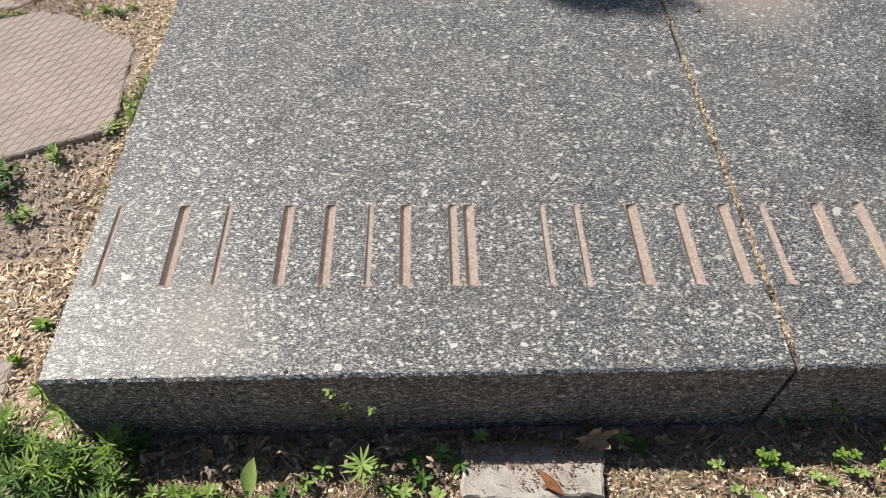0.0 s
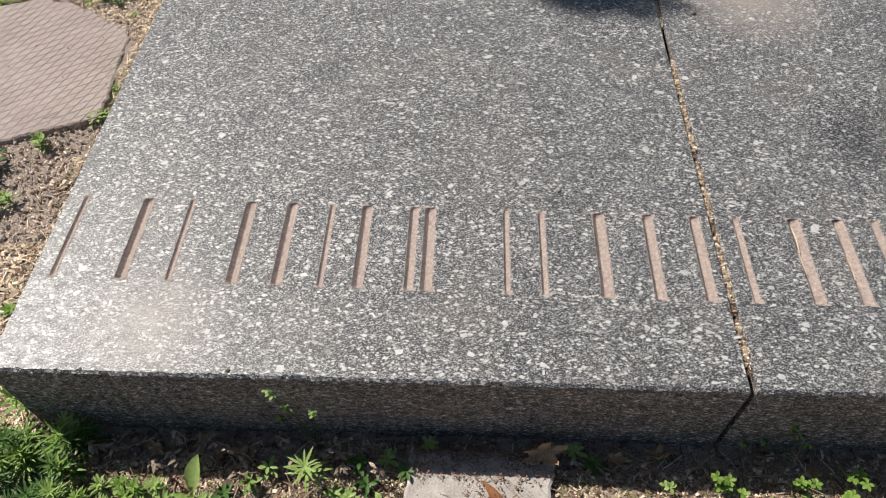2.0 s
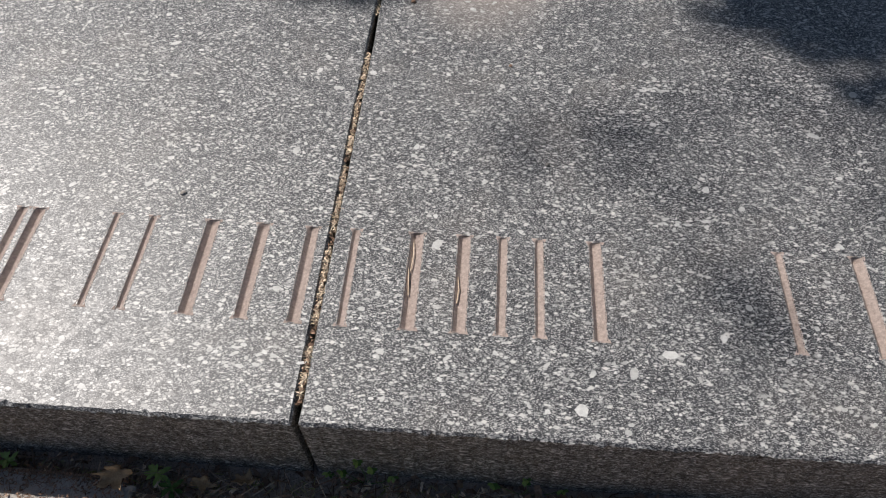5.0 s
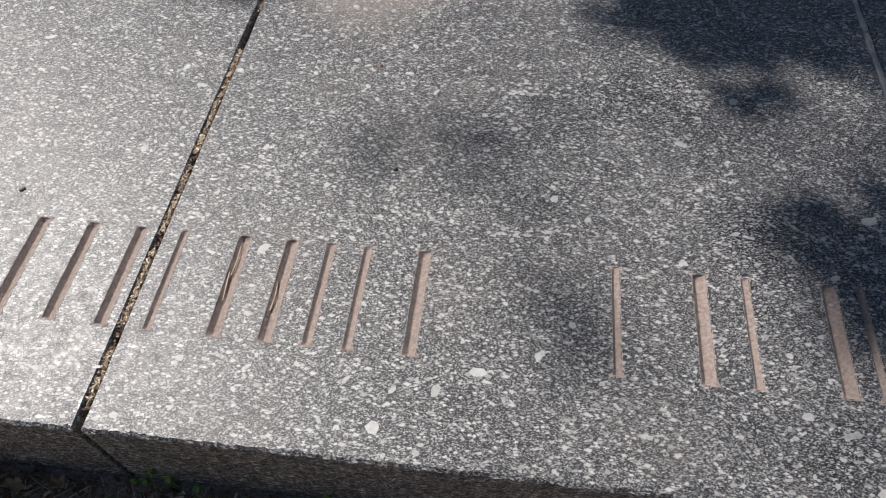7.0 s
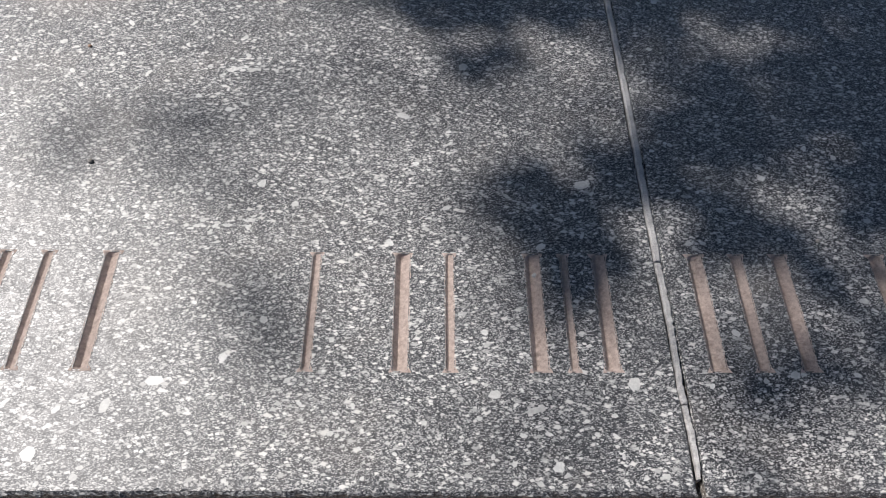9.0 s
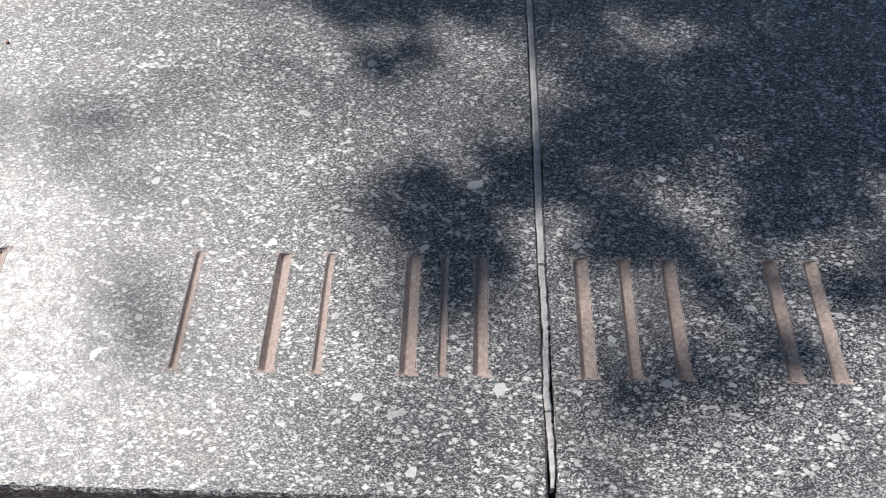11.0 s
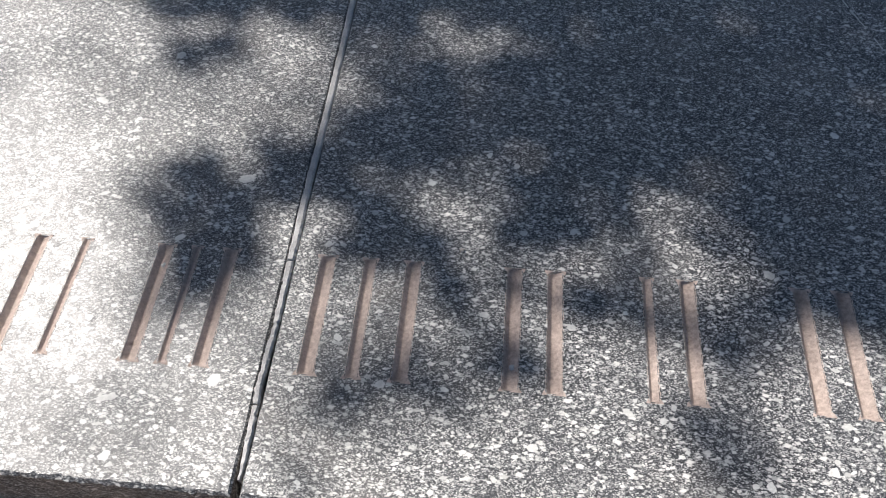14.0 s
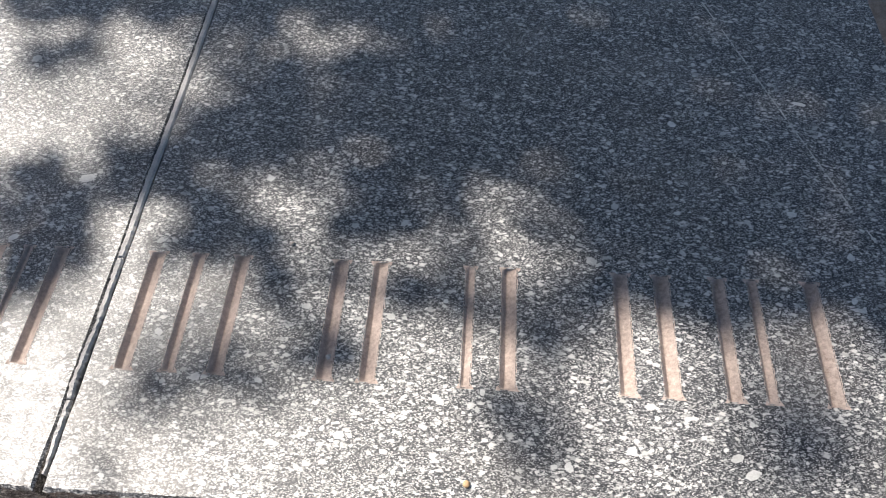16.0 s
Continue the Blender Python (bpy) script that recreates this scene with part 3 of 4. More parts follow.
for x, y, z, r, kind, label, m in (
        (1.054, 0.985, 0.002, 0.0055, "bud", "dark brown dried bud on the stone", CHAFF), (1.278, 0.972, 0.002, 0.0055, "bud", "dark brown dried bud on the stone", CHAFF),
        (2.965, 0.040, 0.002, 0.0048, "bud", "rusty dried bud on the stone", DRY_LEAF), (0.387, 0.010, 0.001, 0.0034, "bud", "dark crumb at the stone's edge", BARK),
        (1.564, 0.512, 0.002, 0.0045, "pebble", "small pale pebble on the stone", PEBBLE), (2.256, 0.312, -0.005, 0.0042, "pebble", "white grit caught in the carving", CRYSTAL),
        (2.770, 0.198, -0.005, 0.0045, "pebble", "pale grit caught in the carving", CRYSTAL), (2.690, 0.372, 0.002, 0.0040, "pebble", "small pale pebble on the stone", PEBBLE),
        (0.927, 0.403, 0.001, 0.0055, "pebble", "pale grit in a small pit", PEBBLE), (1.494, 0.775, 0.001, 0.0040, "bud", "dark crumb on the stone", CHAFF)):
    thing(kind, label, kind, data=lump_mesh(kind, r, 0.6, m, int(x * 1000)), m=pose(x, y, SLAB_TOP + z, 0, 0, x * 200))
# Straw stalks stuck in the carved grooves.
for x, y, l, turn in ((1.335, 0.27, 0.09, 97), (1.340, 0.30, 0.06, 90), (1.560, 0.20, 0.06, 75), (1.418, 0.24, 0.05, 91)):
    d = Vector((math.cos(radians(turn)), math.sin(radians(turn)), 0)) * l / 2
    c = Vector((x, y, SLAB_TOP - 0.004))
    thing("straw", "dry straw stalk caught in a carved groove", "straw", "straws in the carving", data=mesh("straw", *tube([c - d, c + Vector((0.002, 0, 0.001)), c + d], [0.0009, 0.0011, 0.0006], 5), CHIPS))


# ---- paving beside and before the slabs ----
def paver(name, label, corners, z, depth, material, seed, step=0.012):
    """A slab of paving with a ragged outline and a rounded top edge."""
    rnd = random.Random(seed)
    ring = []
    for (ax, ay), (bx, by) in zip(corners, corners[1:] + corners[:1]):
        n = max(2, int(math.hypot(bx - ax, by - ay) / step))
        for i in range(n):
            j = 0.0035 if i else 0.005
            ring.append((ax + (bx - ax) * i / n + rnd.uniform(-j, j), ay + (by - ay) * i / n + rnd.uniform(-j, j)))
    cx, cy = sum(p[0] for p in ring) / len(ring), sum(p[1] for p in ring) / len(ring)
    verts, faces, n = [], [], len(ring)
    for inset, dz in ((0.006, 0.0), (0.001, -0.003), (0.0, -0.008), (0.0, -depth)):
        for x, y in ring:
            d = math.hypot(x - cx, y - cy)
            verts.append((x - (x - cx) / d * inset, y - (y - cy) / d * inset, z + dz + (rnd.uniform(-0.0012, 0.0008) if -0.01 < dz < 0 else 0)))
    faces.append(tuple(range(n)))
    for r in range(3):
        for i in range(n):
            faces.append((r * n + i, (r + 1) * n + i, (r + 1) * n + (i + 1) % n, r * n + (i + 1) % n))
    return thing(name, label, "paving stone", data=mesh(name, verts, faces, material))


paver("path_tile", "dusty pink concrete path tile scored with diamonds", [(-0.150, 0.782), (-0.156, 0.84), (-0.168, 0.96), (-0.178, 1.095), (-0.205, 1.155), (-0.262, 1.190), (-0.34, 1.230), (-0.425, 1.280), (-0.462, 1.299), (-0.53, 1.272), (-0.62, 1.235), (-0.86, 1.12), (-0.90, 0.80), (-0.66, 0.56), (-0.405, 0.672), (-0.289, 0.725), (-0.197, 0.760)], 0.031, 0.07, TILE, 3)
paver("path_tile", "dusty pink concrete path tile, mostly out of sight", [(-0.487, 1.357), (-0.30, 1.62), (-0.5, 1.9), (-0.95, 1.8), (-1.02, 1.24), (-0.72, 1.262), (-0.556, 1.311)], 0.030, 0.06, TILE, 4)
paver("path_tile", "corner of a pink concrete path tile among litter", [(-0.388, 1.298), (-0.335, 1.302), (-0.27, 1.40), (-0.29, 1.56), (-0.41, 1.40)], 0.018, 0.05, TILE, 8)
paver("paving_brick", "pale worn concrete paving brick in front of the slab", [(0.664, -0.132), (0.740, -0.135), (0.745, -0.141), (0.905, -0.132), (0.916, -0.045), (0.668, -0.035)], 0.026, 0.05, CONCRETE, 5)
paver("paving_brick", "pale paving brick half buried in dry litter", [(0.940, -0.125), (1.060, -0.128), (1.065, -0.080), (0.944, -0.078)], 0.003, 0.05, CONCRETE, 6)
paver("paving_brick", "pale paving brick half buried in soil", [(-0.30, 0.08), (-0.175, 0.085), (-0.17, 0.155), (-0.30, 0.17)], 0.016, 0.05, TILE, 7)

for x, y, r in ((-0.42, 1.06, 0.004), (-0.33, 1.05, 0.0035), (-0.46, 0.97, 0.003), (-0.30, 0.93, 0.003), (-0.25, 1.10, 0.003), (-0.38, 0.84, 0.0025), (-0.50, 1.15, 0.003)):
    thing("soil_crumb", "small dark crumb lying on the path tile", "soil", "crumbs on the path tile", data=lump_mesh("soil_crumb", r, 0.6, CHAFF, int(-1000 * x), 4, 6), m=pose(x, y, 0.031, 0, 0, 100 * y))

# ---- loose litter on the ground ----
lit_rnd = random.Random(9)


def strewn(name, label, count, size, material, place, flat=0.6):
    pieces = []
    for _ in range(count):
        x, y = place()
        pieces.append(flake(lit_rnd, size * lit_rnd.uniform(0.6, 1.5), (x, y, ground_height(x, y) + lit_rnd.random() * 0.006 + 0.002), flat))
    thing(name, label, "litter", kind="stuff", data=mesh(name, *joined(pieces), material))


def off_tile(x, y):
    """Whether a point of the ground lies outside the large path tile."""
    return x > -0.15 or y > 1.31 - 0.72 * (x + 0.462) or y < 0.66


def round_tile():
    while True:
        x, y = lit_rnd.uniform(-0.42, 0), lit_rnd.uniform(1.02, 1.42)
        if off_tile(x, y):
            return x, y


def beside():
    y = lit_rnd.uniform(-0.2, 1.45)
    x = -0.002 - abs(lit_rnd.gauss(0, 0.075 if y < 0.75 or y > 1.05 else 0.05))
    return (x if off_tile(x, y) else lit_rnd.uniform(-0.14, -0.002)), y


strewn("straw_litter", "pale dry straw chips along the slab", 12000, 0.013, CHIPS, beside, 0.35)
strewn("leaf_litter", "brown husks and bark chips along the slab", 3500, 0.012, CHAFF, beside, 0.35)
strewn("straw_litter", "pale husks between the path tile and the slab", 2600, 0.011, CHIPS, lambda: (lit_rnd.uniform(-0.150, -0.004), lit_rnd.uniform(0.76, 1.35)), 0.35)
strewn("straw_litter", "matted pale straw and husks by the slab's free corner", 4200, 0.014, CHIPS, lambda: (-0.004 - 0.3 * lit_rnd.random() ** 1.4, lit_rnd.uniform(-0.15, 0.40)), 0.35)
strewn("leaf_litter", "brown husks by the slab's free corner", 1300, 0.013, CHAFF, lambda: (-0.004 - 0.3 * lit_rnd.random() ** 1.4, lit_rnd.uniform(-0.15, 0.40)), 0.35)
strewn("straw_litter", "pale straw and husks in the slab's shadow", 2600, 0.011, CHIPS, lambda: (lit_rnd.uniform(0.05, 3.6), lit_rnd.uniform(-0.13, -0.012)), 0.5)
strewn("straw_litter", "pale dry straw chips in front of the slab", 15000, 0.007, CHIPS, lambda: (lit_rnd.uniform(-0.1, 1.75), lit_rnd.uniform(-0.22, -0.06)))
strewn("leaf_litter", "brown husks in the gap between path tiles", 1200, 0.008, CHAFF, lambda: (lit_rnd.uniform(-0.75, -0.3), lit_rnd.uniform(1.24, 1.36)))
strewn("straw_litter", "dry straw and chips round the path tile", 3500, 0.009, CHIPS, round_tile)
strewn("leaf_litter", "dark brown rotting leaf litter at the slab's foot", 3800, 0.015, CHAFF, lambda: (lit_rnd.uniform(0.1, 3.7), lit_rnd.uniform(-0.13, -0.002)), 0.9)
strewn("straw_litter", "pale straw bits strewn on bare soil", 4500, 0.007, CHIPS, lambda: (lit_rnd.uniform(-0.5, 0), lit_rnd.uniform(-0.2, 0.78)))
strewn("leaf_litter", "brown crumbs among straw before the slab", 3500, 0.008, CHAFF, lambda: (lit_rnd.uniform(-0.1, 1.75), lit_rnd.uniform(-0.22, -0.05)))
strewn("leaf_litter", "brown leaf crumbs on bare soil", 1200, 0.006, CHAFF, lambda: (lit_rnd.uniform(-0.6, 0), lit_rnd.uniform(-0.2, 0.8)))

pieces = []
for _ in range(1100):
    x, y = lit_rnd.uniform(0.67, 0.91), -0.04 - 0.085 * lit_rnd.random() ** 2.5
    if abs(x - 0.81) < 0.05 or y > -0.085 or lit_rnd.random() < 0.08:
        pieces.append(flake(lit_rnd, 0.006, (x, y, 0.029 + lit_rnd.random() * 0.004)))
thing("leaf_litter", "brown chips and husks lying on a paving brick", "litter", kind="stuff", data=mesh("leaf_litter", *joined(pieces), CHAFF))
pieces = []
for _ in range(6500):
    x, y = (lit_rnd.uniform(-0.5, -0.005), lit_rnd.uniform(-0.2, 0.78)) if lit_rnd.random() < 0.75 else (lit_rnd.uniform(0, 3.6), lit_rnd.uniform(-0.25, -0.02))
    r = 0.0018 + 0.0085 * lit_rnd.random() ** 4
    q = Euler((lit_rnd.uniform(0, 3), lit_rnd.uniform(0, 3), 0)).to_matrix().to_4x4()
    v = [(k * lit_rnd.uniform(0.6, 1.25) * r, 0.3 * r * lit_rnd.uniform(-1, 1), 0.3 * r * lit_rnd.uniform(-1, 1)) for k in (1, -1)] + [(0.3 * r * lit_rnd.uniform(-1, 1), k * r * lit_rnd.uniform(0.5, 1.0), 0) for k in (1, -1)] + [(0, 0.2 * r, k * r * lit_rnd.uniform(0.35, 0.8)) for k in (1, -1)]
    f = [(0, 2, 4), (2, 1, 4), (1, 3, 4), (3, 0, 4), (2, 0, 5), (1, 2, 5), (3, 1, 5), (0, 3, 5)]
    pieces.append(moved((v, f), Matrix.Translation((x, y, ground_height(x, y) + r * 0.3)) @ q))
thing("soil_crumbs", "crumbs of dry soil and grit", "soil", kind="stuff", data=mesh("soil_crumbs", *joined(pieces), CRUMB))
for x, y, r in ((-0.222, 0.278, 0.013), (-0.245, 0.262, 0.008), (-0.26, 0.42, 0.011), (-0.31, 0.37, 0.012), (-0.15, 0.63, 0.006), (-0.24, 0.60, 0.007), (-0.33, 0.46, 0.009), (1.33, -0.13, 0.009)):
    thing("pebble", "grey-brown pebble on dry soil", "pebble", "pebbles on the ground", data=lump_mesh("pebble", r, 0.6, PEBBLE, int(1000 * (x + 2)), 4, 6), m=pose(x, y, ground_height(x, y) + r * 0.3, 20, 10, 300 * x))
# Twigs and dead stalks.
for i in range(140):
    if i < 122:
        x, y = lit_rnd.uniform(0.15, 1.7) if i < 104 else lit_rnd.uniform(1.7, 2.6), lit_rnd.uniform(-0.12, -0.012)
    else:
        x, y = lit_rnd.uniform(-0.3, -0.01), lit_rnd.uniform(0.0, 0.8)
    l, w, up = lit_rnd.uniform(0.04, 0.11), lit_rnd.uniform(0, 3.14), lit_rnd.uniform(0.0, 0.35)
    d = Vector((math.cos(w), math.sin(w) * 0.6, up)) * l / 2
    if y + abs(d.y) > -0.004 and i < 122:
        y = -0.006 - abs(d.y)
    c = Vector((x, y, ground_height(x, y) + 0.006 + abs(d.z)))
    bend = Vector((lit_rnd.uniform(-0.006, 0.006), lit_rnd.uniform(-0.004, 0.0), 0.004))
    r = lit_rnd.uniform(0.0006, 0.0014)
    thing("twig", "thin dry grey-brown twig among leaf litter", "twig", "twigs on the ground", data=mesh("twig", *tube([c - d, c + bend, c + d], [r, r * 0.9, r * 0.4], 5), TWIG))


# ---- dead leaves ----
def lobed_leaf(name, label, size, material, m, seed):
    """A curled, lobed dead leaf with a stalk."""
    rnd = random.Random(seed)
    verts, faces, n = [(0, 0, 0.1 * size)], [], 44
    for ring in (0.45, 0.75, 1.0):
        for k in range(n):
            t = 2 * math.pi * k / n
            # five pointed lobes, the side ones shorter, with a toothed edge
            lobe = 0.48 + 0.52 * abs(math.cos(2.5 * t)) ** 1.6 * (0.75 + 0.25 * math.cos(t))
            r = size * ring * (lobe if ring > 0.9 else 0.3 + 0.6 * lobe) * (rnd.uniform(0.86, 1.1) if ring > 0.9 else 1)
            x, y = 1.15 * r * math.cos(t), 0.62 * r * math.sin(t)
            curl = 1.2 * abs(y) ** 1.5 / size ** 0.5 + 0.4 * max(0, x) ** 2 / size
            verts.append((x, y, 0.1 * size + curl + 0.34 * size * ring * noise.noise((x / size * 3 + seed, y / size * 3, ring))))
    for k in range(n):
        j = (k + 1) % n
        faces.append((0, 1 + k, 1 + j))
        for q in (0, 1):
            faces.append((1 + q * n + k, 1 + (q + 1) * n + k, 1 + (q + 1) * n + j, 1 + q * n + j))
    ob = thing(name, label, "leaf", data=mesh(name, verts, faces, material, True), m=m)
    solid = ob.modifiers.new("thickness", "SOLIDIFY")
    solid.thickness = 0.0006
    part("stalk", mesh("stalk", *tube([(-0.55 * size, 0, 0.1 * size), (-0.95 * size, -0.12 * size, 0.06 * size), (-1.35 * size, -0.3 * size, -0.05 * size)], [0.0010, 0.0008, 0.0005], 5), TWIG), ob)
    return ob


lobed_leaf("dead_leaf", "curled brown dead leaf leaning on the slab's foot", 0.040, DRY_LEAF, pose(0.893, -0.040, 0.045, 34, -14, 16), 1)
thing("dead_leaf", "curled rust-orange dead leaf on a paving brick", "leaf", data=mesh("dead_leaf", *blade(0.058, 0.017, 0.25, 0.9, 9, 0.55), RUST_LEAF, True), m=pose(0.795, -0.090, 0.034, 8, 4, -52))
thing("dead_leaf", "curled rust-orange dead leaf on a paving brick", "leaf", data=mesh("dead_leaf", *blade(0.040, 0.014, 0.1, 1.1, 9, 0.5), RUST_LEAF, True), m=pose(0.800, -0.118, 0.032, -20, 6, -20))
lobed_leaf("dead_leaf", "small rust-orange dead leaf before the slab", 0.020, RUST_LEAF, pose(0.805, -0.150, 0.010, 5, 0, 30), 3)
for x, y, s in ((1.02, -0.035, 0.022), (1.09, -0.03, 0.026), (0.22, -0.04, 0.022), (0.30, -0.03, 0.02), (0.37, -0.05, 0.024), (1.35, -0.05, 0.02), (1.75, -0.04, 0.022), (2.05, -0.035, 0.02), (-0.10, 0.585, 0.022), (-0.085, 0.56, 0.018), (-0.06, 0.40, 0.016), (-0.045, 0.22, 0.018)):
    lobed_leaf("dead_leaf", "small crumpled brown dead leaf in the litter", s, DRY_LEAF if x > 0 else CHIPS, pose(x, y, 0.012, lit_rnd.uniform(-30, 30), lit_rnd.uniform(-30, 30), lit_rnd.uniform(0, 360)), int(x * 100) + 50)

# ---- weeds ----
weed_rnd = random.Random(77)
LEAVES = {}


def leaf_data(length, width, droop, material, wide_at=0.5, name="leaf"):
    key = (round(length, 3), round(width, 4), round(droop, 1), material.name, wide_at)
    if key not in LEAVES:
        LEAVES[key] = mesh(name, *blade(length, width, droop, wide_at=wide_at), material, True)
    return LEAVES[key]


def weed(name, label, x, y, base, height, whorls, per, length, width, material, lean=(0.0, 0.0), wide_at=0.5, rise=(10, 45), droop=0.25, stem_r=0.0013):
    """An upright weed: a stem, and whorls of lanceolate leaves that get steeper and shorter towards the tip."""
    ob = thing(name, label, "plant", m=pose(x, y, base, 0, 0, weed_rnd.uniform(0, 360)))
    tip = Vector((lean[0], lean[1], height))
    part("stem", mesh("stem", *tube([(0, 0, -0.01), tip * 0.5 + Vector((lean[0] * -0.1, 0, 0)), tip], [stem_r, stem_r * 0.8, stem_r * 0.5], 5), material), ob)
    for i in range(whorls):
        u = (i + 1) / whorls
        p = tip * (0.25 + 0.75 * u)
        for k in range(per):
            s = (1 - 0.35 * u) * weed_rnd.uniform(0.8, 1.15)
            a = 360 * (k + 0.5 * i) / per + weed_rnd.uniform(-14, 14)
            up = rise[0] + (rise[1] - rise[0]) * u + weed_rnd.uniform(-10, 10)
            m = Matrix.Translation(p) @ pose(0, 0, 0, weed_rnd.uniform(-15, 15), 0, 0) @ pose(0, 0, 0, 0, 0, a) @ pose(0, 0, 0, 0, -up, 0) @ Matrix.Diagonal((s, s, s, 1))
            part("leaf", leaf_data(length, width, droop, material, wide_at), ob, m=m)
    return ob


FRESH = "fresh green weed with narrow whorled leaves before the slab"
weed("weed", "pale green star-shaped weed with narrow leaves before the slab", 0.500, -0.088, 0.0, 0.072, 2, 12, 0.046, 0.0066, PALE_GREEN, rise=(-8, 28), stem_r=0.0016)
# Dense clump by the free corner.
for i in range(50):
    x, y = weed_rnd.uniform(-0.20, 0.11), weed_rnd.uniform(-0.20, 0.03)
    if x > -0.012 and y > -0.022:
        y -= 0.06
    weed("weed", "fresh green weed in a dense clump at the slab's corner", x, y, 0.0, weed_rnd.uniform(0.035, 0.085), 5, 7, weed_rnd.choice((0.036, 0.046)), 0.0050, weed_rnd.choice((GREEN, DEEP_GREEN, PALE_GREEN)), (weed_rnd.uniform(-0.015, 0.015), weed_rnd.uniform(-0.02, 0.004)))
for x, y in ((0.15, -0.115), (0.185, -0.112), (0.215, -0.12), (0.245, -0.115), (0.165, -0.15), (0.23, -0.15), (0.27, -0.14), (0.33, -0.14), (0.125, -0.14), (0.20, -0.135)):
    weed("weed", FRESH, x, y, 0.0, weed_rnd.uniform(0.025, 0.045), 4, 7, 0.026, 0.0055, weed_rnd.choice((GREEN, PALE_GREEN)))
for x, y, h in ((0.43, -0.075, 0.03), (0.40, -0.10, 0.025), (0.545, -0.115, 0.02), (0.57, -0.12, 0.025), (0.60, -0.10, 0.03), (0.625, -0.13, 0.03), (0.535, -0.15, 0.02), (0.36, -0.12, 0.02), (0.63, -0.05, 0.02), (0.70, -0.025, 0.03), (0.98, -0.05, 0.03), (0.95, -0.03, 0.03), (0.585, -0.065, 0.04), (0.665, -0.075, 0.03)):
    weed("weed", "low green weed with oblong leaves among dry litter", x, y, 0.0, h, 2, 5, 0.026, 0.010, weed_rnd.choice((GREEN, DEEP_GREEN, PALE_GREEN)), rise=(0, 35), wide_at=0.6)
# One broad upright blade.
broad = thing("broadleaf_weed", "single broad pale green leaf standing before the slab", "plant", m=pose(0.302, -0.120, 0.0, 0, 0, 70))
part("leaf", mesh("leaf", *blade(0.085, 0.030, 0.15, 0.5, 8, 0.6), PALE_GREEN, True), broad, m=pose(0, 0, 0, 0, -62, 0))
part("leaf", mesh("leaf", *blade(0.050, 0.022, 0.3, 0.4, 6, 0.6), PALE_GREEN, True), broad, m=pose(0, 0, 0, 0, -30, 130))


def clover(x, y, base, height, sprigs, size, material, label):
    """Thin branching stems with small groups of rounded leaflets."""
    ob = thing("trefoil_weed", label, "plant", m=pose(x, y, base))
    for s in range(sprigs):
        tip = Vector((weed_rnd.uniform(-0.025, 0.025), weed_rnd.uniform(-0.022, 0.0), height * (1 - 0.35 * s / max(1, sprigs)) * weed_rnd.uniform(0.85, 1.1)))
        part("stem", mesh("stem", *tube([(0, 0, -0.01), tip * 0.5 + Vector((0.003, 0, 0.004)), tip], [0.0009, 0.0007, 0.0004], 4), material), ob)
        for level in (1.0, 0.72):
            for k in range(5 if level == 1.0 else 3):
                m = Matrix.Translation(tip * level) @ pose(0, 0, 0, 0, 0, 72 * k + weed_rnd.uniform(-20, 20)) @ pose(0, 0, 0, 0, -weed_rnd.uniform(0, 45), 0)
                part("leaf", leaf_data(size, size * 0.6, 0.2, material, 0.62), ob, m=m)
    return ob


for x, y, h, n in ((1.083, -0.072, 0.045, 1), (1.182, -0.075, 0.060, 3), (1.205, -0.085, 0.035, 2), (1.312, -0.078, 0.060, 3), (1.325, -0.095, 0.04, 2), (1.42, -0.060, 0.06, 3), (1.40, -0.085, 0.04, 2), (1.27, -0.10, 0.03, 2), (1.50, -0.07, 0.05, 3), (1.64, -0.04, 0.04, 1), (1.14, -0.125, 0.03, 2)):
    clover(x, y, 0.0, h, n, 0.011, weed_rnd.choice((GREEN, PALE_GREEN)), "small green weed with rounded leaflets before the slab")
# Wiry sprigs that climb the shaded face.
for x, y, tips in ((0.50, -0.012, ((-0.044, -0.010, 0.211), (0.021, -0.023, 0.168), (-0.02, -0.020, 0.178), (-0.045, -0.008, 0.11))), (1.285, -0.012, ((0.0, -0.006, 0.125), (0.02, -0.008, 0.10), (-0.03, -0.006, 0.07), (-0.055, -0.004, 0.05), (0.05, -0.006, 0.06))), (1.54, -0.012, ((0.0, -0.004, 0.085), (-0.05, -0.006, 0.06), (0.06, -0.006, 0.05)))):
    ob = thing("climbing_weed", "thin dark green sprig rising along the shaded stone face", "plant", m=pose(x, y, 0))
    for tip in tips:
        t = Vector(tip)
        part("stem", mesh("stem", *tube([(0, 0, -0.01), t * 0.5 + Vector((0.006, -0.004, 0)), t], [0.0008, 0.0006, 0.0004], 4), DEEP_GREEN), ob)
        for k in range(7):
            m = Matrix.Translation(t * (1 - 0.05 * (k % 3))) @ pose(0, 0, 0, 0, 0, 200 + 25 * k) @ pose(0, 0, 0, 0, -weed_rnd.uniform(0, 60), 0)
            part("leaf", leaf_data(0.009, 0.005, 0.2, PALE_GREEN if k < 4 else DEEP_GREEN, 0.6), ob, m=m)
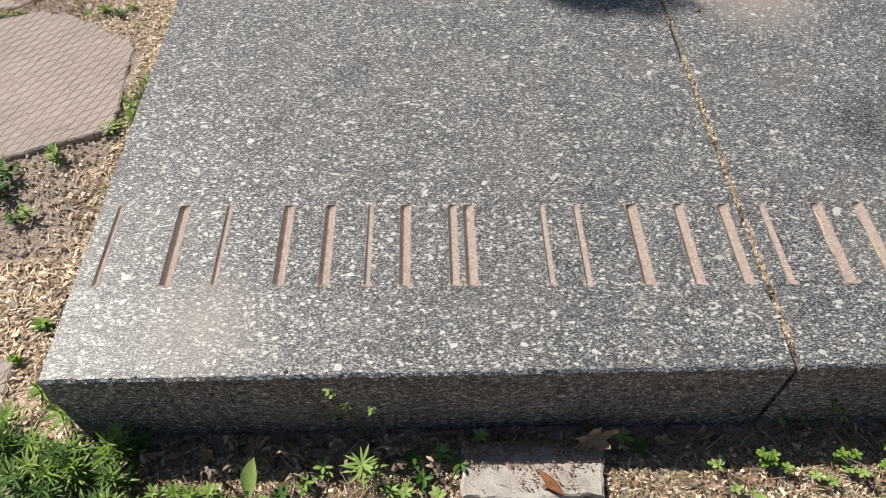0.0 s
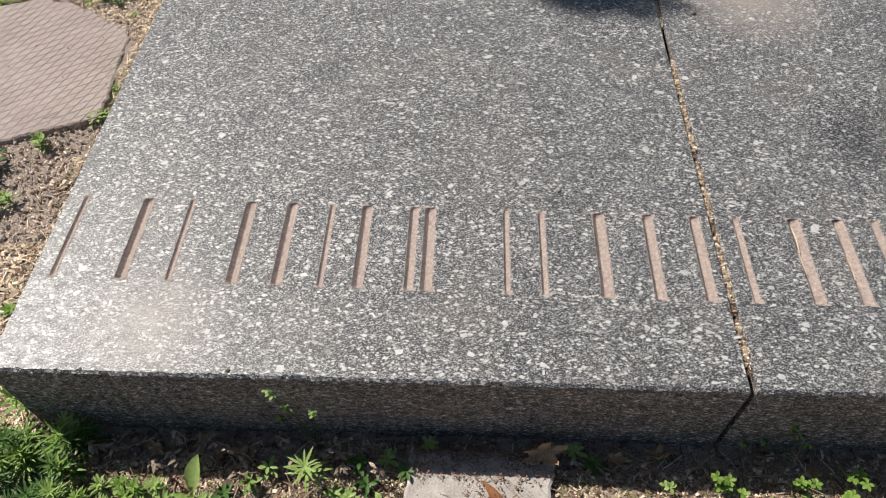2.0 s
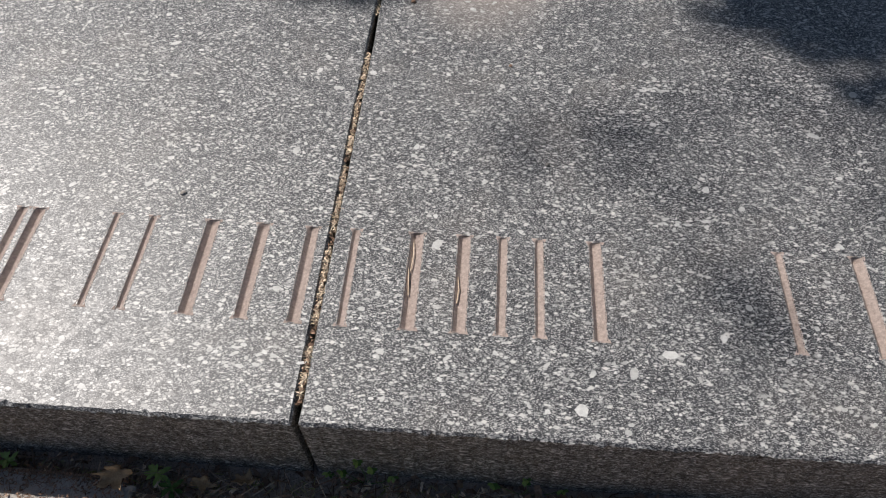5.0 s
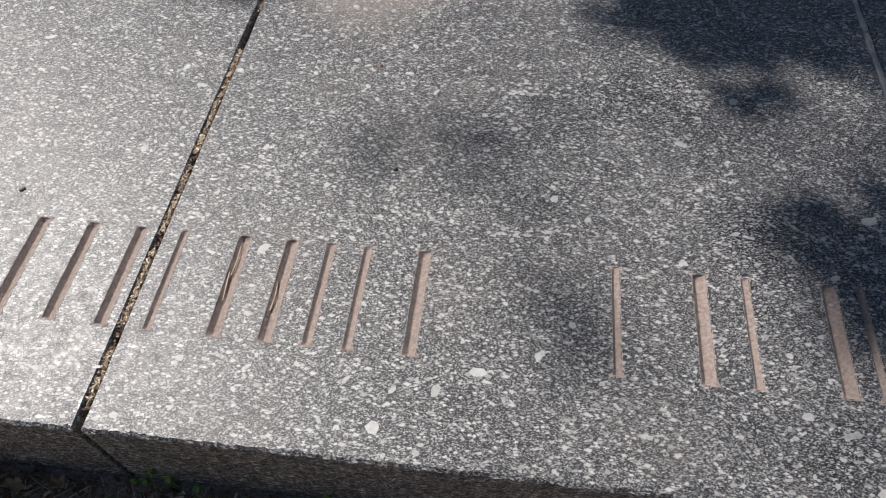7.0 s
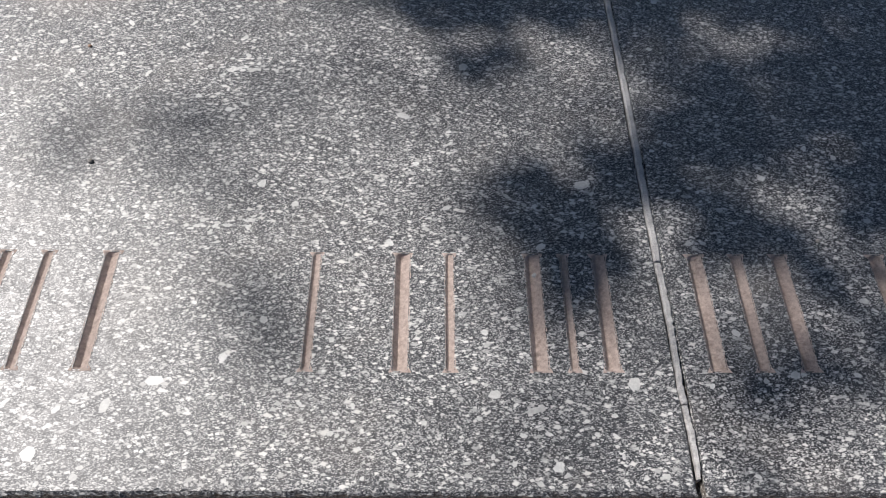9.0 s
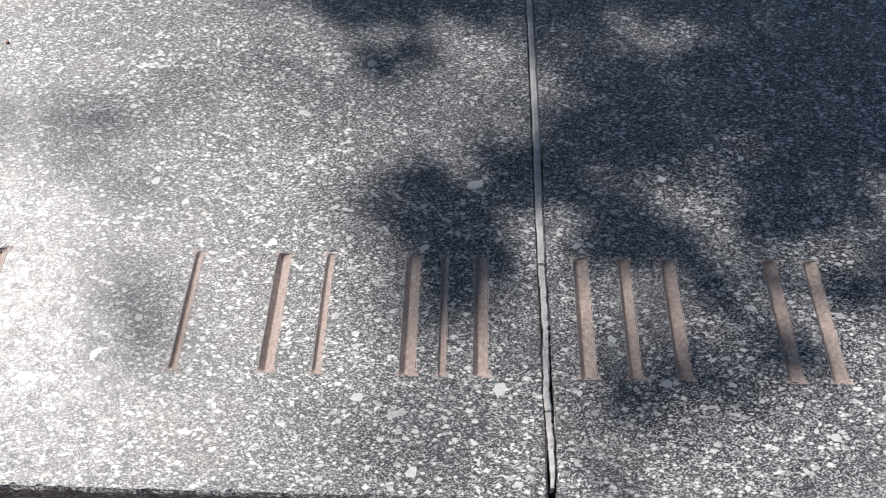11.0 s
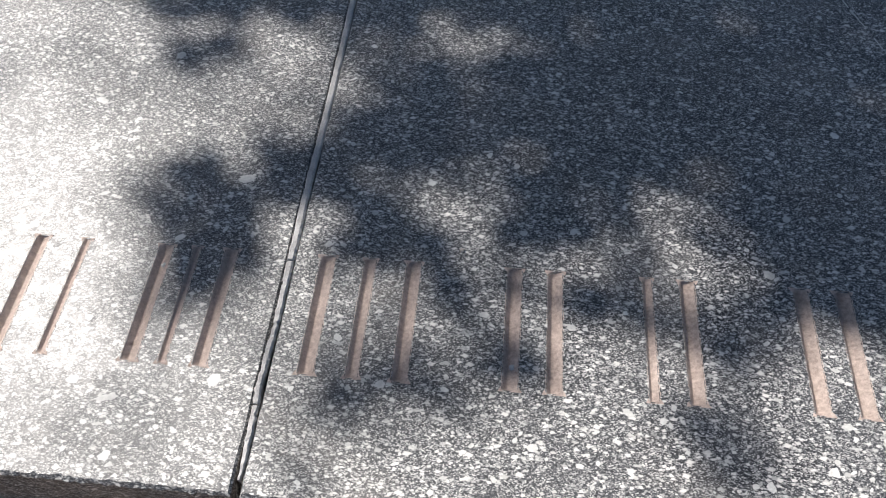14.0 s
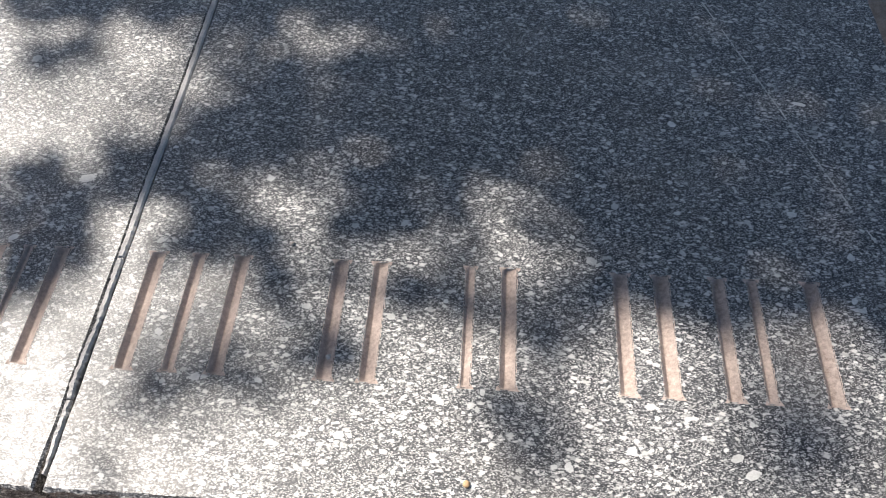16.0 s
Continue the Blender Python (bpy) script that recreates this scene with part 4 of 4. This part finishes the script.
# Weeds between the path tile and the slab.
TILE_WEEDS = [(-0.165, 0.785, 0.02, 0.040, 0.012, PALE_GREEN), (-0.150, 0.80, 0.02, 0.03, 0.008, GREEN), (-0.120, 0.835, 0.025, 0.03, 0.008, GREEN), (-0.105, 0.945, 0.03, 0.034, 0.010, GREEN), (-0.12, 0.91, 0.02, 0.03, 0.008, DEEP_GREEN), (-0.125, 0.98, 0.02, 0.028, 0.007, PALE_GREEN), (-0.10, 0.88, 0.03, 0.03, 0.008, DEEP_GREEN)]
FAR_WEEDS = [(-0.30, 1.275, 0.03, 0.034, 0.010, GREEN), (-0.26, 1.26, 0.03, 0.034, 0.010, DEEP_GREEN), (-0.23, 1.29, 0.03, 0.03, 0.008, GREEN), (-0.345, 1.27, 0.02, 0.03, 0.010, PALE_GREEN), (-0.20, 1.21, 0.02, 0.028, 0.006, PALE_GREEN)]
SOIL_WEEDS = [(-0.275, 0.515, 0.03, 0.026, 0.007, PALE_GREEN), (-0.30, 0.50, 0.025, 0.026, 0.007, DEEP_GREEN), (-0.36, 0.63, 0.05, 0.05, 0.012, DEEP_GREEN), (-0.38, 0.60, 0.05, 0.05, 0.012, GREEN), (-0.35, 0.57, 0.04, 0.04, 0.010, DEEP_GREEN), (-0.150, 0.230, 0.015, 0.026, 0.010, GREEN), (-0.175, 0.15, 0.02, 0.02, 0.008, GREEN)]
GAP_WEEDS = [(-0.58, 1.270, 0.02, 0.03, 0.006, PALE_GREEN), (-0.55, 1.278, 0.02, 0.03, 0.006, GREEN), (-0.61, 1.265, 0.02, 0.03, 0.006, GREEN), (-0.15, 0.90, 0.02, 0.026, 0.005, PALE_GREEN), (-0.13, 0.87, 0.02, 0.026, 0.005, GREEN), (-0.09, 1.0, 0.02, 0.026, 0.005, PALE_GREEN)]
EDGE_WEEDS = [(-0.265, 0.69, 0.035, 0.032, 0.012, PALE_GREEN), (-0.07, 0.62, 0.02, 0.024, 0.006, PALE_GREEN), (-0.085, 0.57, 0.02, 0.024, 0.006, GREEN), (-0.10, 0.08, 0.03, 0.03, 0.007, GREEN), (-0.08, 1.03, 0.02, 0.024, 0.006, GREEN)]
for x, y, h, l, w, m in TILE_WEEDS + FAR_WEEDS + SOIL_WEEDS + GAP_WEEDS + EDGE_WEEDS:
    weed("weed", "small green weed in dry soil beside the slab", x, y, 0.005, h, 3, 6, l, w, m, rise=(0, 40))
# Dried seed-heads at the foot of the first and the second slab.
for i in range(27):
    x, y = 1.95 + 0.032 * i if i < 9 else 0.14 + 0.032 * (i - 9), weed_rnd.uniform(-0.085, -0.03)
    ob = thing("dry_weed", "dead straw-brown weed stalk with shrivelled leaves", "plant", m=pose(x, y, 0, 0, 0, 0))
    tip = Vector((weed_rnd.uniform(-0.05, 0.05), weed_rnd.uniform(-0.02, 0.012), weed_rnd.uniform(0.03, 0.075)))
    part("stem", mesh("stem", *tube([(0, 0, -0.01), tip * 0.5 + Vector((0.01, 0, 0.01)), tip], [0.0012, 0.001, 0.0006], 5), TWIG), ob)
    for k in range(9):
        m = Matrix.Translation(tip * (0.4 + 0.6 * k / 8)) @ pose(0, 0, 0, 0, weed_rnd.uniform(-40, 40), weed_rnd.uniform(0, 360))
        part("leaf", leaf_data(0.014, 0.006, 0.6, TWIG), ob, m=m)
for x, y in ((2.06, -0.045), (2.09, -0.05), (1.66, -0.05), (2.52, -0.03), (2.55, -0.03), (2.60, -0.028), (2.66, -0.03)):
    weed("weed", "low green weed in the slab's shadow", x, y, 0.0, 0.03, 3, 4, 0.03, 0.006, GREEN, rise=(20, 60))

# Fine grass and moss between litter.
pieces = []
for _ in range(6000):
    r = weed_rnd.random()
    if r < 0.40:
        x, y = weed_rnd.uniform(-0.1, 1.8), weed_rnd.uniform(-0.22, -0.075)
    elif r < 0.6:
        x, y = weed_rnd.uniform(0.5, 3.6), weed_rnd.uniform(-0.09, -0.008)
    else:
        x, y = -0.01 - abs(weed_rnd.gauss(0, 0.07)), weed_rnd.choice((weed_rnd.gauss(0.6, 0.04), weed_rnd.gauss(0.9, 0.06), weed_rnd.gauss(0.92, 0.07), weed_rnd.gauss(0.1, 0.08), weed_rnd.gauss(1.25, 0.05), weed_rnd.gauss(0.4, 0.1)))
    l = weed_rnd.uniform(0.010, 0.028)
    pieces.append(moved(blade(l, l * 0.08, 0.5, 0.2, 3), Matrix.Translation((x, y, ground_height(x, y))) @ pose(0, 0, 0, 0, 0, weed_rnd.uniform(180, 360) if y < 0 and y > -0.04 else weed_rnd.uniform(0, 360)) @ pose(0, 0, 0, 0, -weed_rnd.uniform(25, 75), 0)))
thing("grass", "short thin green and yellowing grass blades", "grass", kind="stuff", data=mesh("grass", *joined(pieces), GRASS))
